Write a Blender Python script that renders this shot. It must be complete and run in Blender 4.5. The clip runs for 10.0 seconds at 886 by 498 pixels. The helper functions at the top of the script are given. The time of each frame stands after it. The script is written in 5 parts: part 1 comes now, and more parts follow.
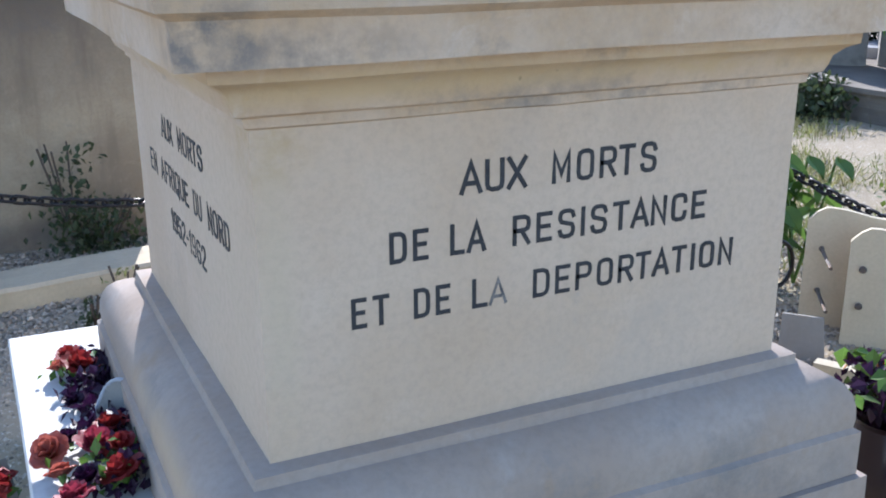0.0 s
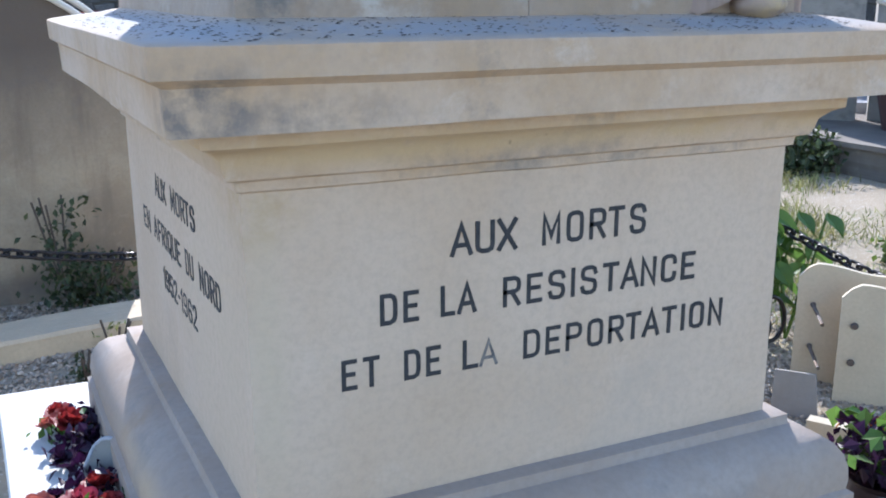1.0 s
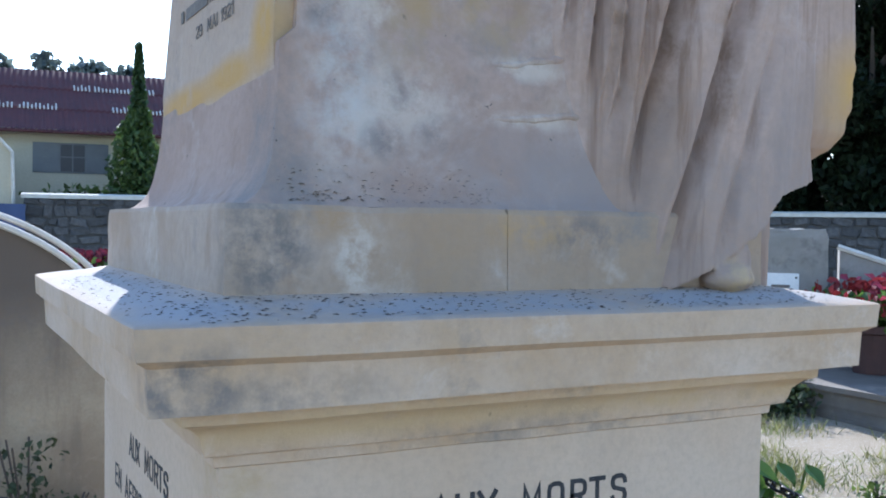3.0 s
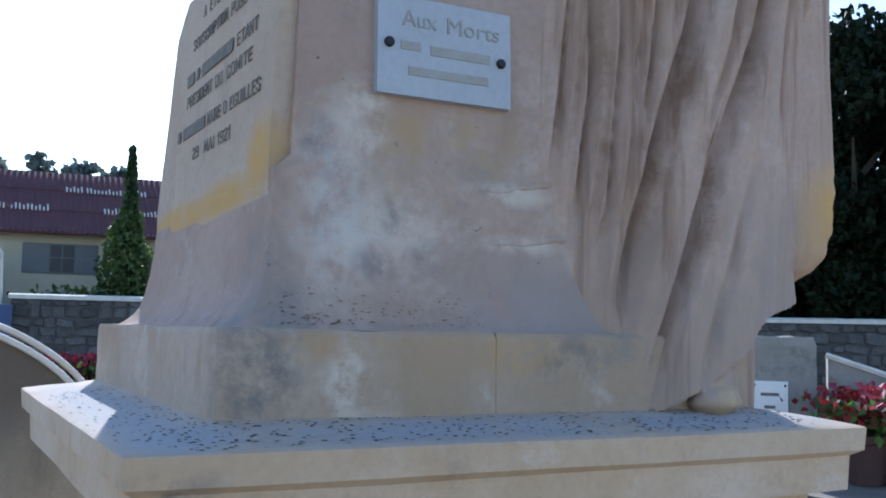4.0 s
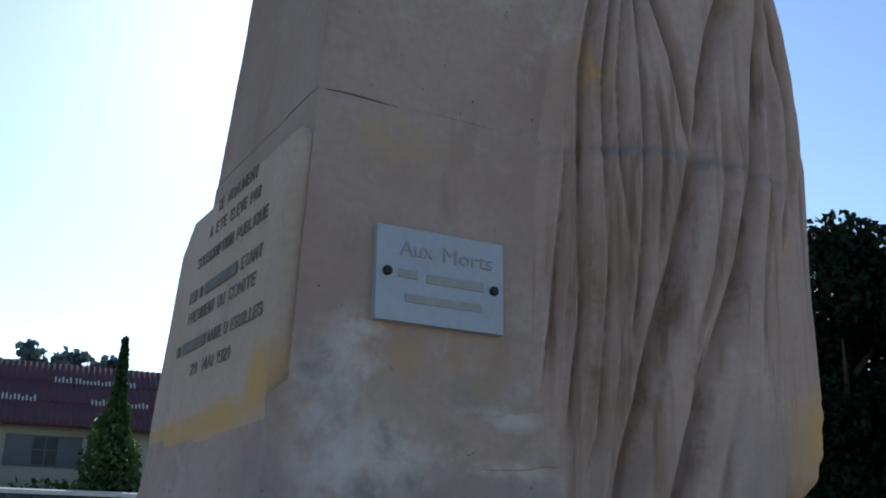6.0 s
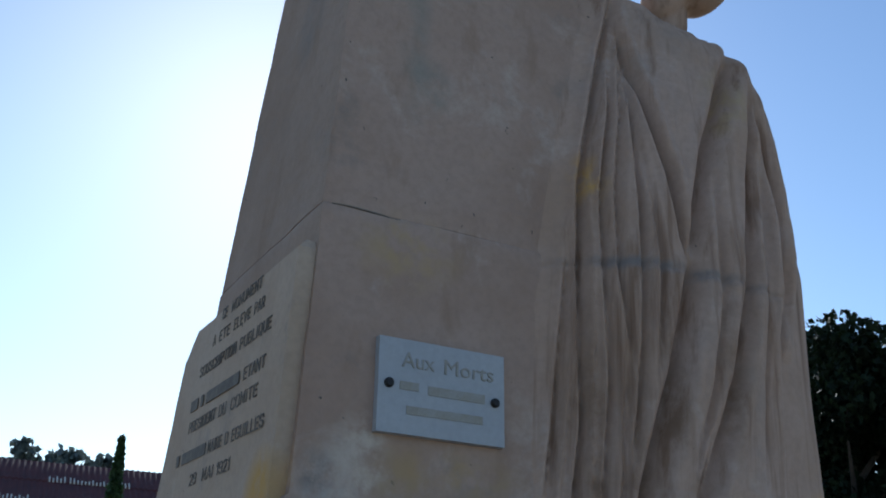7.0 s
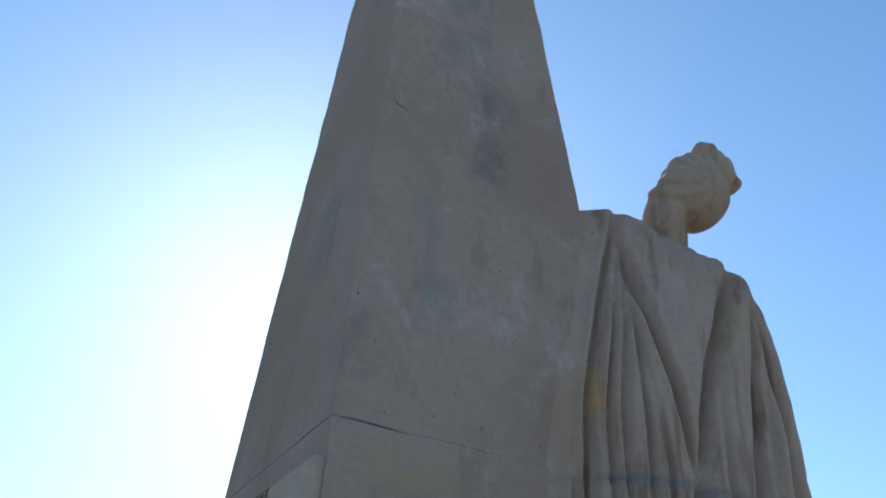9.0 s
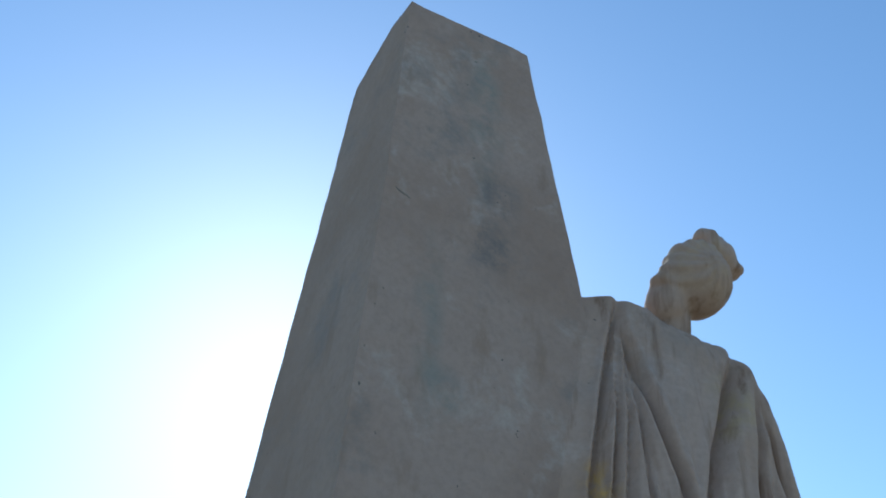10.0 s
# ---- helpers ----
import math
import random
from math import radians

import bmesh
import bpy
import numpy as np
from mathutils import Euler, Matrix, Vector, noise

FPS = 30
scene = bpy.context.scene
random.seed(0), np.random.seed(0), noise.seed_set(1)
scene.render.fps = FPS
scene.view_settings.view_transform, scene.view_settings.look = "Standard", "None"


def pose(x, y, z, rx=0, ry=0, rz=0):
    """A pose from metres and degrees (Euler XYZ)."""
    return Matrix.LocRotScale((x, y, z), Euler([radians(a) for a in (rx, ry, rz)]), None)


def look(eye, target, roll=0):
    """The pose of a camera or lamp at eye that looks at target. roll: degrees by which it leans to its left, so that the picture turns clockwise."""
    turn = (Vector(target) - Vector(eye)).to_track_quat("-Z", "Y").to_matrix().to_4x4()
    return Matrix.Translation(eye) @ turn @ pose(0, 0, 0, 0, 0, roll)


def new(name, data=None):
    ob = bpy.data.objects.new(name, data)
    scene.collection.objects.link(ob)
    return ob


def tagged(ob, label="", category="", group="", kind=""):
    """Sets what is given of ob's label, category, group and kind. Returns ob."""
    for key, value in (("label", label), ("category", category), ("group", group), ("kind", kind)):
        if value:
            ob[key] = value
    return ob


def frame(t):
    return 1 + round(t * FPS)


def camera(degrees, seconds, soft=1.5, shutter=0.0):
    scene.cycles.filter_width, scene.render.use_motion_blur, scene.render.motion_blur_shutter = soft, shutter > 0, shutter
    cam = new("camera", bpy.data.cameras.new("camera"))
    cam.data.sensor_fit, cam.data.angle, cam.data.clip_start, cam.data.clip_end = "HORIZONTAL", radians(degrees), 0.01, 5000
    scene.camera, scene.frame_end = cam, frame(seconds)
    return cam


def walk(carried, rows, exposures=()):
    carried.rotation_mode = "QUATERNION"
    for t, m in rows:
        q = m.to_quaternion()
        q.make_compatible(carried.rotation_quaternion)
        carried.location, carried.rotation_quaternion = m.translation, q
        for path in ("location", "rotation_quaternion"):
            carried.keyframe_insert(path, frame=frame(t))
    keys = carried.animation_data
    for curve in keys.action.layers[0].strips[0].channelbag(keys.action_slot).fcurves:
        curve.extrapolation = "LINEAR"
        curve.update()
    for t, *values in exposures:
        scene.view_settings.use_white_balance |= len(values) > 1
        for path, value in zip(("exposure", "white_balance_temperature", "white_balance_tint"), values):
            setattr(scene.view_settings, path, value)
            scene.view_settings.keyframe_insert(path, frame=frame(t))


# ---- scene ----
# the camera tilts up along the memorial, with a small backward drift
cam = camera(48.26, 10.0, soft=1.9)
PATH = [
    (0, pose(-0.3732, -1.4599, 1.4432, 72.529, 0.262, -25.596)),
    (0.5, pose(-0.3715, -1.4597, 1.4491, 73.583, 0.111, -25.772)),
    (1, pose(-0.3684, -1.4652, 1.4648, 75.419, 0.050, -25.875)),
    (1.5, pose(-0.3682, -1.4640, 1.4811, 78.155, -0.193, -26.092)),
    (2, pose(-0.3678, -1.4654, 1.4962, 81.797, -0.341, -26.322)),
    (2.5, pose(-0.3730, -1.4645, 1.5157, 85.397, -0.523, -26.752)),
    (4, pose(-0.3928, -1.4897, 1.5727, 94.579, -1.143, -27.842)),
    (4.5, pose(-0.3972, -1.4946, 1.5887, 97.293, -1.263, -28.085)),
    (5, pose(-0.4048, -1.5078, 1.6040, 99.960, -1.382, -28.282)),
    (5.5, pose(-0.4137, -1.5229, 1.6122, 102.859, -1.663, -28.354)),
    (7, pose(-0.4411, -1.5641, 1.6425, 111.339, -2.083, -28.449)),
    (7.5, pose(-0.4469, -1.5781, 1.6492, 114.100, -2.295, -28.390)),
    (8, pose(-0.4574, -1.5858, 1.6658, 116.591, -2.495, -28.513)),
    (8.5, pose(-0.4684, -1.5949, 1.6719, 119.370, -2.620, -28.587)),
    (9, pose(-0.4835, -1.5983, 1.6772, 122.197, -2.788, -28.820)),
    (9.5, pose(-0.4926, -1.6014, 1.6838, 124.995, -2.861, -28.915)),
    (10, pose(-0.4944, -1.5911, 1.7052, 126.717, -2.781, -29.033)),
]
EXPOSURES = [(0.0, 1.31, 5640, 15), (1.5, 1.38, 5500, 15), (2.7, 1.30, 5400, 13), (4.0, 0.89, 5370, 13), (5.0, 0.45, 5380, 12), (5.7, 0.04, 5430, 11), (7.0, -0.20, 5450, 8),
             (8.0, -0.12, 5300, 4), (10.0, 0.08, 5150, -1)]
walk(cam, PATH, EXPOSURES)

# ---- light: low sun behind the memorial, clear sky ----
SUN_EL, SUN_AZ = 29.5, 16.5
world = bpy.data.worlds.new("sky")
scene.world = world
world.use_nodes = True
wn = world.node_tree
wn.nodes.clear()
sky = wn.nodes.new("ShaderNodeTexSky")
sky.sky_type, sky.sun_disc = "NISHITA", False
sky.sun_elevation, sky.sun_rotation = radians(SUN_EL), radians(SUN_AZ)
sky.altitude, sky.air_density, sky.dust_density, sky.ozone_density = 300, 1.15, 0.38, 1.25
bg = wn.nodes.new("ShaderNodeBackground")
bg.inputs[1].default_value = 0.15
wo = wn.nodes.new("ShaderNodeOutputWorld")
wn.links.new(sky.outputs[0], bg.inputs[0])
wn.links.new(bg.outputs[0], wo.inputs[0])
sun_data = bpy.data.lights.new("sun", "SUN")
sun_data.energy, sun_data.angle, sun_data.color = 3.8, radians(0.5), (1.0, 0.93, 0.82)
sun = new("sun", sun_data)
SUN_DIR = Vector((math.sin(radians(SUN_AZ)) * math.cos(radians(SUN_EL)), math.cos(radians(SUN_AZ)) * math.cos(radians(SUN_EL)), math.sin(radians(SUN_EL))))
sun.matrix_world = look(SUN_DIR * 60, (0, 0, 0))


# ---- materials ----
def mat(name, base, second=None, scale=4.0, rough=0.85, bump=0.2, bump_scale=60.0, stain=None, stain_scale=1.5, stain_at=0.62, metal=0.0,
        stretch=(1, 1, 1), spots=None, spot_scale=40.0, spot_at=0.7, per_object=0.0, per_island=0.0, bump_dist=0.004):
    m = bpy.data.materials.new(name)
    m.use_nodes = True
    t = m.node_tree
    N, L = t.nodes, t.links
    b = N["Principled BSDF"]
    b.inputs["Roughness"].default_value, b.inputs["Metallic"].default_value = rough, metal
    co = N.new("ShaderNodeTexCoord")
    mp = N.new("ShaderNodeMapping")
    mp.inputs["Scale"].default_value = stretch
    L.new(co.outputs["Object"], mp.inputs[0])

    def noise_at(sc, detail=6.0, ro=0.6):
        n = N.new("ShaderNodeTexNoise")
        n.inputs["Scale"].default_value, n.inputs["Detail"].default_value, n.inputs["Roughness"].default_value = sc, detail, ro
        L.new(mp.outputs[0], n.inputs["Vector"])
        return n.outputs["Fac"]

    def ramp(src, a, c):
        r = N.new("ShaderNodeMapRange")
        r.inputs["From Min"].default_value, r.inputs["From Max"].default_value = a, c
        L.new(src, r.inputs["Value"])
        return r.outputs[0]

    def mix(fac, a, c):
        x = N.new("ShaderNodeMix")
        x.data_type = "RGBA"
        L.new(fac, x.inputs["Factor"])
        for sock, v in ((x.inputs["A"], a), (x.inputs["B"], c)):
            if isinstance(v, tuple):
                sock.default_value = (*v, 1)
            else:
                L.new(v, sock)
        return x.outputs["Result"]

    col = mix(ramp(noise_at(scale), 0.35, 0.68), base, second or tuple(v * 0.8 for v in base))
    fine = noise_at(scale * 14, 4.0)
    col = mix(ramp(fine, 0.3, 1.1), col, tuple(v * 0.72 for v in base))
    if stain:
        col = mix(ramp(noise_at(stain_scale, 8.0, 0.65), stain_at, stain_at + 0.14), col, stain)
    if spots:
        col = mix(ramp(noise_at(spot_scale, 3.0), spot_at, spot_at + 0.05), col, spots)
    if per_object or per_island:
        src = N.new("ShaderNodeObjectInfo").outputs["Random"] if per_object else N.new("ShaderNodeNewGeometry").outputs["Random Per Island"]
        amount = per_object or per_island
        hv = N.new("ShaderNodeHueSaturation")
        r = N.new("ShaderNodeMapRange")
        r.inputs["To Min"].default_value, r.inputs["To Max"].default_value = 1 - amount, 1 + amount
        L.new(src, r.inputs["Value"])
        L.new(r.outputs[0], hv.inputs["Value"])
        L.new(col, hv.inputs["Color"])
        col = hv.outputs[0]
    L.new(col, b.inputs["Base Color"])
    if bump:
        bp = N.new("ShaderNodeBump")
        bp.inputs["Strength"].default_value, bp.inputs["Distance"].default_value = bump, bump_dist
        L.new(noise_at(bump_scale, 8.0, 0.7), bp.inputs["Height"])
        L.new(bp.outputs[0], b.inputs["Normal"])
    return m


def limestone(name, base, tan, pale, streak, pale_at=0.57, streak_at=0.60, tall=0.16, yellow=None, speck_at=0.74, relief=0.6, patches=(), soot=0.65, streak_size=8.0):
    """Weathered limestone: broad clouds, pale worn patches, drip streaks, speckles and pitted relief. yellow: (low, high) heights of a rust-yellow run."""
    m = bpy.data.materials.new(name)
    m.use_nodes = True
    N, L = m.node_tree.nodes, m.node_tree.links
    bs = N["Principled BSDF"]
    bs.inputs["Roughness"].default_value = 0.92
    co = N.new("ShaderNodeTexCoord")

    def noise_at(sc, detail, stretch=(1, 1, 1), off=0.0, ro=0.62, dist=0.0):
        mp = N.new("ShaderNodeMapping")
        mp.inputs["Scale"].default_value, mp.inputs["Location"].default_value = stretch, (off, off * 2, off)
        L.new(co.outputs["Object"], mp.inputs[0])
        n = N.new("ShaderNodeTexNoise")
        n.inputs["Scale"].default_value, n.inputs["Detail"].default_value, n.inputs["Roughness"].default_value = sc, detail, ro
        n.inputs["Distortion"].default_value = dist
        L.new(mp.outputs[0], n.inputs["Vector"])
        return n.outputs["Fac"]

    def ramp(src, lo, hi, top=1.0):
        r = N.new("ShaderNodeMapRange")
        r.inputs["From Min"].default_value, r.inputs["From Max"].default_value, r.inputs["To Max"].default_value = lo, hi, top
        L.new(src, r.inputs["Value"])
        return r.outputs[0]

    def mix(fac, p, q):
        x = N.new("ShaderNodeMix")
        x.data_type = "RGBA"
        L.new(fac, x.inputs["Factor"])
        for sock, v in ((x.inputs["A"], p), (x.inputs["B"], q)):
            if isinstance(v, tuple):
                sock.default_value = (*v, 1)
            else:
                L.new(v, sock)
        return x.outputs["Result"]

    def times(p, q):
        x = N.new("ShaderNodeMath")
        x.operation = "MULTIPLY"
        L.new(p, x.inputs[0])
        L.new(q, x.inputs[1])
        return x.outputs[0]

    col = mix(ramp(noise_at(1.7, 7), 0.42, 0.60), base, tan)
    col = mix(ramp(noise_at(4.5, 9, off=3, ro=0.7, dist=0.4), pale_at, pale_at + 0.12, 0.6), col, pale)
    col = mix(ramp(noise_at(streak_size, 7, (1, 1, tall), 7), streak_at, streak_at + 0.14, 0.85), col, streak)
    col = mix(ramp(noise_at(2.6, 9, off=11, ro=0.72), 0.55, 0.67, soot), col, (0.21, 0.195, 0.18))
    col = mix(ramp(noise_at(60, 4, off=5), 0.42, 0.75, 0.35), col, tuple(v * 0.6 for v in base))
    col = mix(ramp(noise_at(34, 3, off=9), speck_at, speck_at + 0.03), col, (0.07, 0.068, 0.06))
    for centre, size, colour, top in patches:
        mp = N.new("ShaderNodeMapping")
        mp.vector_type = "POINT"
        mp.inputs["Scale"].default_value = tuple(1 / v for v in size)
        mp.inputs["Location"].default_value = tuple(-c / v for c, v in zip(centre, size))
        L.new(co.outputs["Object"], mp.inputs[0])
        ln = N.new("ShaderNodeVectorMath")
        ln.operation = "LENGTH"
        L.new(mp.outputs[0], ln.inputs[0])
        col = mix(times(ramp(ln.outputs["Value"], 1.0, 0.35, top), ramp(noise_at(2.6 / max(size) ** 0.9, 9, off=centre[0] * 5 + 1, ro=0.68), *((0.26, 0.46) if top >= 0.9 else (0.42, 0.60) if max(size) < 0.5 else (0.30, 0.52)))), col, colour)
    L.new(col, bs.inputs["Base Color"])
    add = N.new("ShaderNodeMath")
    L.new(noise_at(38, 9, off=1, ro=0.75), add.inputs[0])
    L.new(noise_at(5.5, 6, off=4), add.inputs[1])
    bp = N.new("ShaderNodeBump")
    bp.inputs["Strength"].default_value, bp.inputs["Distance"].default_value = relief, 0.006
    L.new(add.outputs[0], bp.inputs["Height"])
    L.new(bp.outputs[0], bs.inputs["Normal"])
    return m


BROWN, YELLOW, SOOT_SHADE, GREYGREEN = (0.364, 0.247, 0.141), (0.514, 0.307, 0.088), (0.15, 0.14, 0.135), (0.22, 0.23, 0.20)
M_DIE = limestone("smooth_limestone", (0.554, 0.431, 0.319), (0.508, 0.381, 0.265), (0.580, 0.463, 0.355), (0.458, 0.327, 0.207), streak_at=0.64, speck_at=0.80, relief=0.2, soot=0.15,
                  patches=[((0.02, 0.0, 1.14), (0.10, 0.2, 0.09), (0.44, 0.32, 0.18), 0.7), ((0.75, 0.0, 0.70), (0.30, 0.1, 0.13), (0.44, 0.36, 0.28), 0.6),
                           ((0.03, 0.2, 0.85), (0.05, 0.5, 0.4), (0.50, 0.41, 0.28), 0.5), ((0.6, 0.0, 0.79), (0.012, 0.1, 0.06), (0.40, 0.34, 0.28), 0.6)])
M_BASE = limestone("grey_limestone", (0.360, 0.301, 0.253), (0.333, 0.257, 0.198), (0.396, 0.337, 0.286), (0.323, 0.224, 0.139), tall=0.6, relief=0.35, speck_at=0.78,
                   # second patch: shade low on the right of the front, put into the colour
                   patches=[((-0.11, 0.35, 0.50), (0.08, 0.5, 0.05), (0.44, 0.33, 0.21), 0.7), ((0.95, -0.14, 0.38), (0.35, 0.1, 0.07), SOOT_SHADE, 0.5)])
M_CORN = limestone("weathered_limestone", (0.575, 0.450, 0.338), (0.480, 0.342, 0.215), (0.625, 0.535, 0.450), (0.420, 0.295, 0.190), tall=0.4, soot=0.8,
                   # first two patches: cool sky light on the sloping top, put into its colour
                   patches=[((0.55, -0.08, 1.412), (1.3, 0.14, 0.024), (0.35, 0.35, 0.35), 0.9), ((-0.08, 0.5, 1.412), (0.14, 1.2, 0.024), (0.35, 0.35, 0.35), 0.9),
                            ((-0.08, -0.14, 1.31), (0.14, 0.1, 0.08), SOOT_SHADE, 0.8), ((0.05, -0.14, 1.29), (0.2, 0.1, 0.05), SOOT_SHADE, 0.6), ((0.95, -0.15, 1.31), (0.22, 0.1, 0.05), BROWN, 0.6),
                            # tan at height 1.23: warm ground bounce under the slab, painted as colour
                            ((0.9, -0.06, 1.23), (0.6, 0.1, 0.04), (0.52, 0.38, 0.21), 0.8), ((0.2, -0.06, 1.23), (0.5, 0.1, 0.04), (0.52, 0.38, 0.21), 0.8), ((-0.07, 0.4, 1.23), (0.1, 0.6, 0.05), (0.52, 0.38, 0.21), 0.8)])
M_PLINTH = limestone("stained_plinth_limestone", (0.440, 0.345, 0.265), (0.365, 0.262, 0.172), (0.540, 0.470, 0.400), (0.320, 0.225, 0.150), tall=0.3, pale_at=0.55, streak_at=0.56, soot=0.85,
                     patches=[((0.07, 0.0, 1.50), (0.11, 0.08, 0.13), (0.14, 0.13, 0.12), 0.8), ((0.224, 0.0, 1.484), (0.06, 0.06, 0.085), (0.62, 0.56, 0.48), 0.65), ((0.20, 0.0, 1.55), (0.13, 0.06, 0.05), BROWN, 0.85),
                              ((0.40, 0.0, 1.50), (0.2, 0.06, 0.10), BROWN, 0.6), ((0.66, 0.0, 1.52), (0.12, 0.06, 0.06), SOOT_SHADE, 0.7), ((0.55, 0.0, 1.53), (0.10, 0.06, 0.05), YELLOW, 0.5)])
PALE, BUFF = (0.60, 0.52, 0.43), (0.36, 0.262, 0.168)
M_STELE = limestone("mottled_limestone", (0.412, 0.298, 0.235), (0.336, 0.229, 0.169), (0.504, 0.418, 0.357), (0.277, 0.184, 0.126), pale_at=0.545, streak_at=0.58, tall=0.4, speck_at=0.71, soot=0.75,
                    patches=[((0.23, 0.07, 1.76), (0.10, 0.12, 0.26), PALE, 0.6), ((0.33, 0.08, 1.74), (0.12, 0.1, 0.12), PALE, 0.55), ((0.28, 0.09, 1.93), (0.07, 0.1, 0.12), PALE, 0.7),
                             ((0.36, 0.08, 1.88), (0.10, 0.1, 0.11), BUFF, 0.85), ((0.55, 0.08, 1.90), (0.10, 0.1, 0.09), BUFF, 0.8), ((0.58, 0.08, 1.825), (0.13, 0.1, 0.03), PALE, 0.7), ((0.60, 0.07, 1.73), (0.12, 0.1, 0.025), PALE, 0.7),
                             ((0.52, 0.15, 3.22), (0.14, 0.2, 0.10), SOOT_SHADE, 0.75), ((0.40, 0.14, 2.75), (0.08, 0.2, 0.10), GREYGREEN, 0.6), ((0.52, 0.17, 3.72), (0.07, 0.2, 0.34), GREYGREEN, 0.85), ((0.55, 0.16, 3.40), (0.10, 0.2, 0.16), SOOT_SHADE, 0.6), ((0.36, 0.15, 2.95), (0.05, 0.2, 0.3), GREYGREEN, 0.5),
                             ((0.36, 0.12, 2.36), (0.14, 0.1, 0.10), (0.42, 0.30, 0.16), 0.8), ((0.44, 0.10, 1.92), (0.20, 0.1, 0.06), (0.40, 0.27, 0.13), 0.7), ((0.22, 0.08, 1.78), (0.10, 0.1, 0.2), (0.50, 0.49, 0.46), 0.6),
                             ((0.72, 0.1, 1.80), (0.14, 0.1, 0.10), (0.38, 0.28, 0.19), 0.8), ((0.62, 0.06, 1.60), (0.55, 0.2, 0.15), (0.30, 0.245, 0.215), 0.88), ((0.30, 0.07, 1.68), (0.06, 0.1, 0.05), SOOT_SHADE, 0.6), ((0.19, 0.09, 1.90), (0.045, 0.1, 0.05), SOOT_SHADE, 0.7), ((0.40, 0.07, 1.70), (0.05, 0.1, 0.04), SOOT_SHADE, 0.6), ((0.13, 0.12, 1.90), (0.03, 0.05, 0.10), YELLOW, 0.7)])
M_SIDE = limestone("darker_side_limestone", (0.368, 0.267, 0.201), (0.317, 0.221, 0.158), (0.405, 0.313, 0.244), (0.267, 0.179, 0.120), pale_at=0.60, streak_at=0.60, soot=0.5)
M_PANEL = limestone("carved_panel_limestone", (0.487, 0.378, 0.287), (0.438, 0.324, 0.231), (0.508, 0.413, 0.332), (0.398, 0.285, 0.186), streak_at=0.62,
                    patches=[((0.11, 0.75, 1.80), (0.1, 0.38, 0.05), YELLOW, 0.9), ((0.11, 0.38, 1.815), (0.1, 0.24, 0.05), YELLOW, 0.9), ((0.11, 0.17, 1.87), (0.1, 0.10, 0.09), YELLOW, 0.95)])
DRIP = (0.20, 0.125, 0.075)
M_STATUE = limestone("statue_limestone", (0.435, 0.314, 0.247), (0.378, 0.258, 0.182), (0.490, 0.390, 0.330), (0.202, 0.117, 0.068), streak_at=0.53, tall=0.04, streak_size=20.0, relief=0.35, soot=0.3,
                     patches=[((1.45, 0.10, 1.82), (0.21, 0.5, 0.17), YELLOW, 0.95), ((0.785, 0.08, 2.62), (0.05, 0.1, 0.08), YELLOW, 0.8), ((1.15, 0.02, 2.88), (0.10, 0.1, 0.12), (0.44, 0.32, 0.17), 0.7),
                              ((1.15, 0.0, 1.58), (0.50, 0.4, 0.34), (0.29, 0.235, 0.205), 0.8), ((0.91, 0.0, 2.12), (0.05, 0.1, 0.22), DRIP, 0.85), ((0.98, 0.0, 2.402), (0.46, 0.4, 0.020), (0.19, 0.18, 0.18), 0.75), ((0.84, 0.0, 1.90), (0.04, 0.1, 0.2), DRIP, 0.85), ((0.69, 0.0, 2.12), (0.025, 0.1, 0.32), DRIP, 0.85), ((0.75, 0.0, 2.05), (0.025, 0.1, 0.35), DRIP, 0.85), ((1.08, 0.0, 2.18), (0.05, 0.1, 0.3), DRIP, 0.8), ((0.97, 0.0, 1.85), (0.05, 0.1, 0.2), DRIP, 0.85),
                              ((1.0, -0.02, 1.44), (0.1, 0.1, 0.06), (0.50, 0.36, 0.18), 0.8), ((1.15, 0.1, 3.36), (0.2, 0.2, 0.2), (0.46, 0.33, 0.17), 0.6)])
M_LETTER = mat("black_letter_paint", (0.016, 0.017, 0.02), (0.045, 0.045, 0.05), scale=40, rough=0.7, bump=0.1)
M_WORN = mat("flaked_letter_paint", (0.05, 0.05, 0.055), (0.30, 0.27, 0.24), scale=60, rough=0.8, bump=0.1)
M_CARVED = mat("dark_carved_letters", (0.13, 0.11, 0.095), (0.24, 0.21, 0.17), scale=40, rough=0.9, bump=0.1)
M_MARBLE = mat("pale_grey_marble", (0.40, 0.41, 0.43), (0.35, 0.36, 0.385), scale=5, rough=0.45, bump=0.05)
M_STEP = mat("pale_step_stone", (0.62, 0.60, 0.56), (0.52, 0.50, 0.46), scale=4, rough=0.8, bump=0.3)
M_WHITE = mat("white_marble", (0.78, 0.77, 0.74), (0.70, 0.69, 0.66), scale=4, rough=0.5, bump=0.08)
M_GILT = mat("faded_gilt", (0.29, 0.265, 0.215), (0.35, 0.345, 0.33), scale=30, rough=0.6, bump=0.05)
M_IRON = mat("black_iron", (0.02, 0.02, 0.022), (0.05, 0.04, 0.035), scale=20, rough=0.45, bump=0.2, metal=0.6)
M_OLDIRON = mat("rusty_grey_iron", (0.12, 0.11, 0.10), (0.16, 0.10, 0.06), scale=25, rough=0.7, bump=0.3, metal=0.5)
M_GRAVEL = mat("gravel_ground", (0.40, 0.32, 0.215), (0.31, 0.245, 0.15), scale=1.2, rough=0.95, bump=0.9, bump_scale=70, stain=(0.22, 0.20, 0.10), stain_scale=0.9,
               stain_at=0.55, spots=(0.53, 0.46, 0.37), spot_scale=55, spot_at=0.58, bump_dist=0.012)
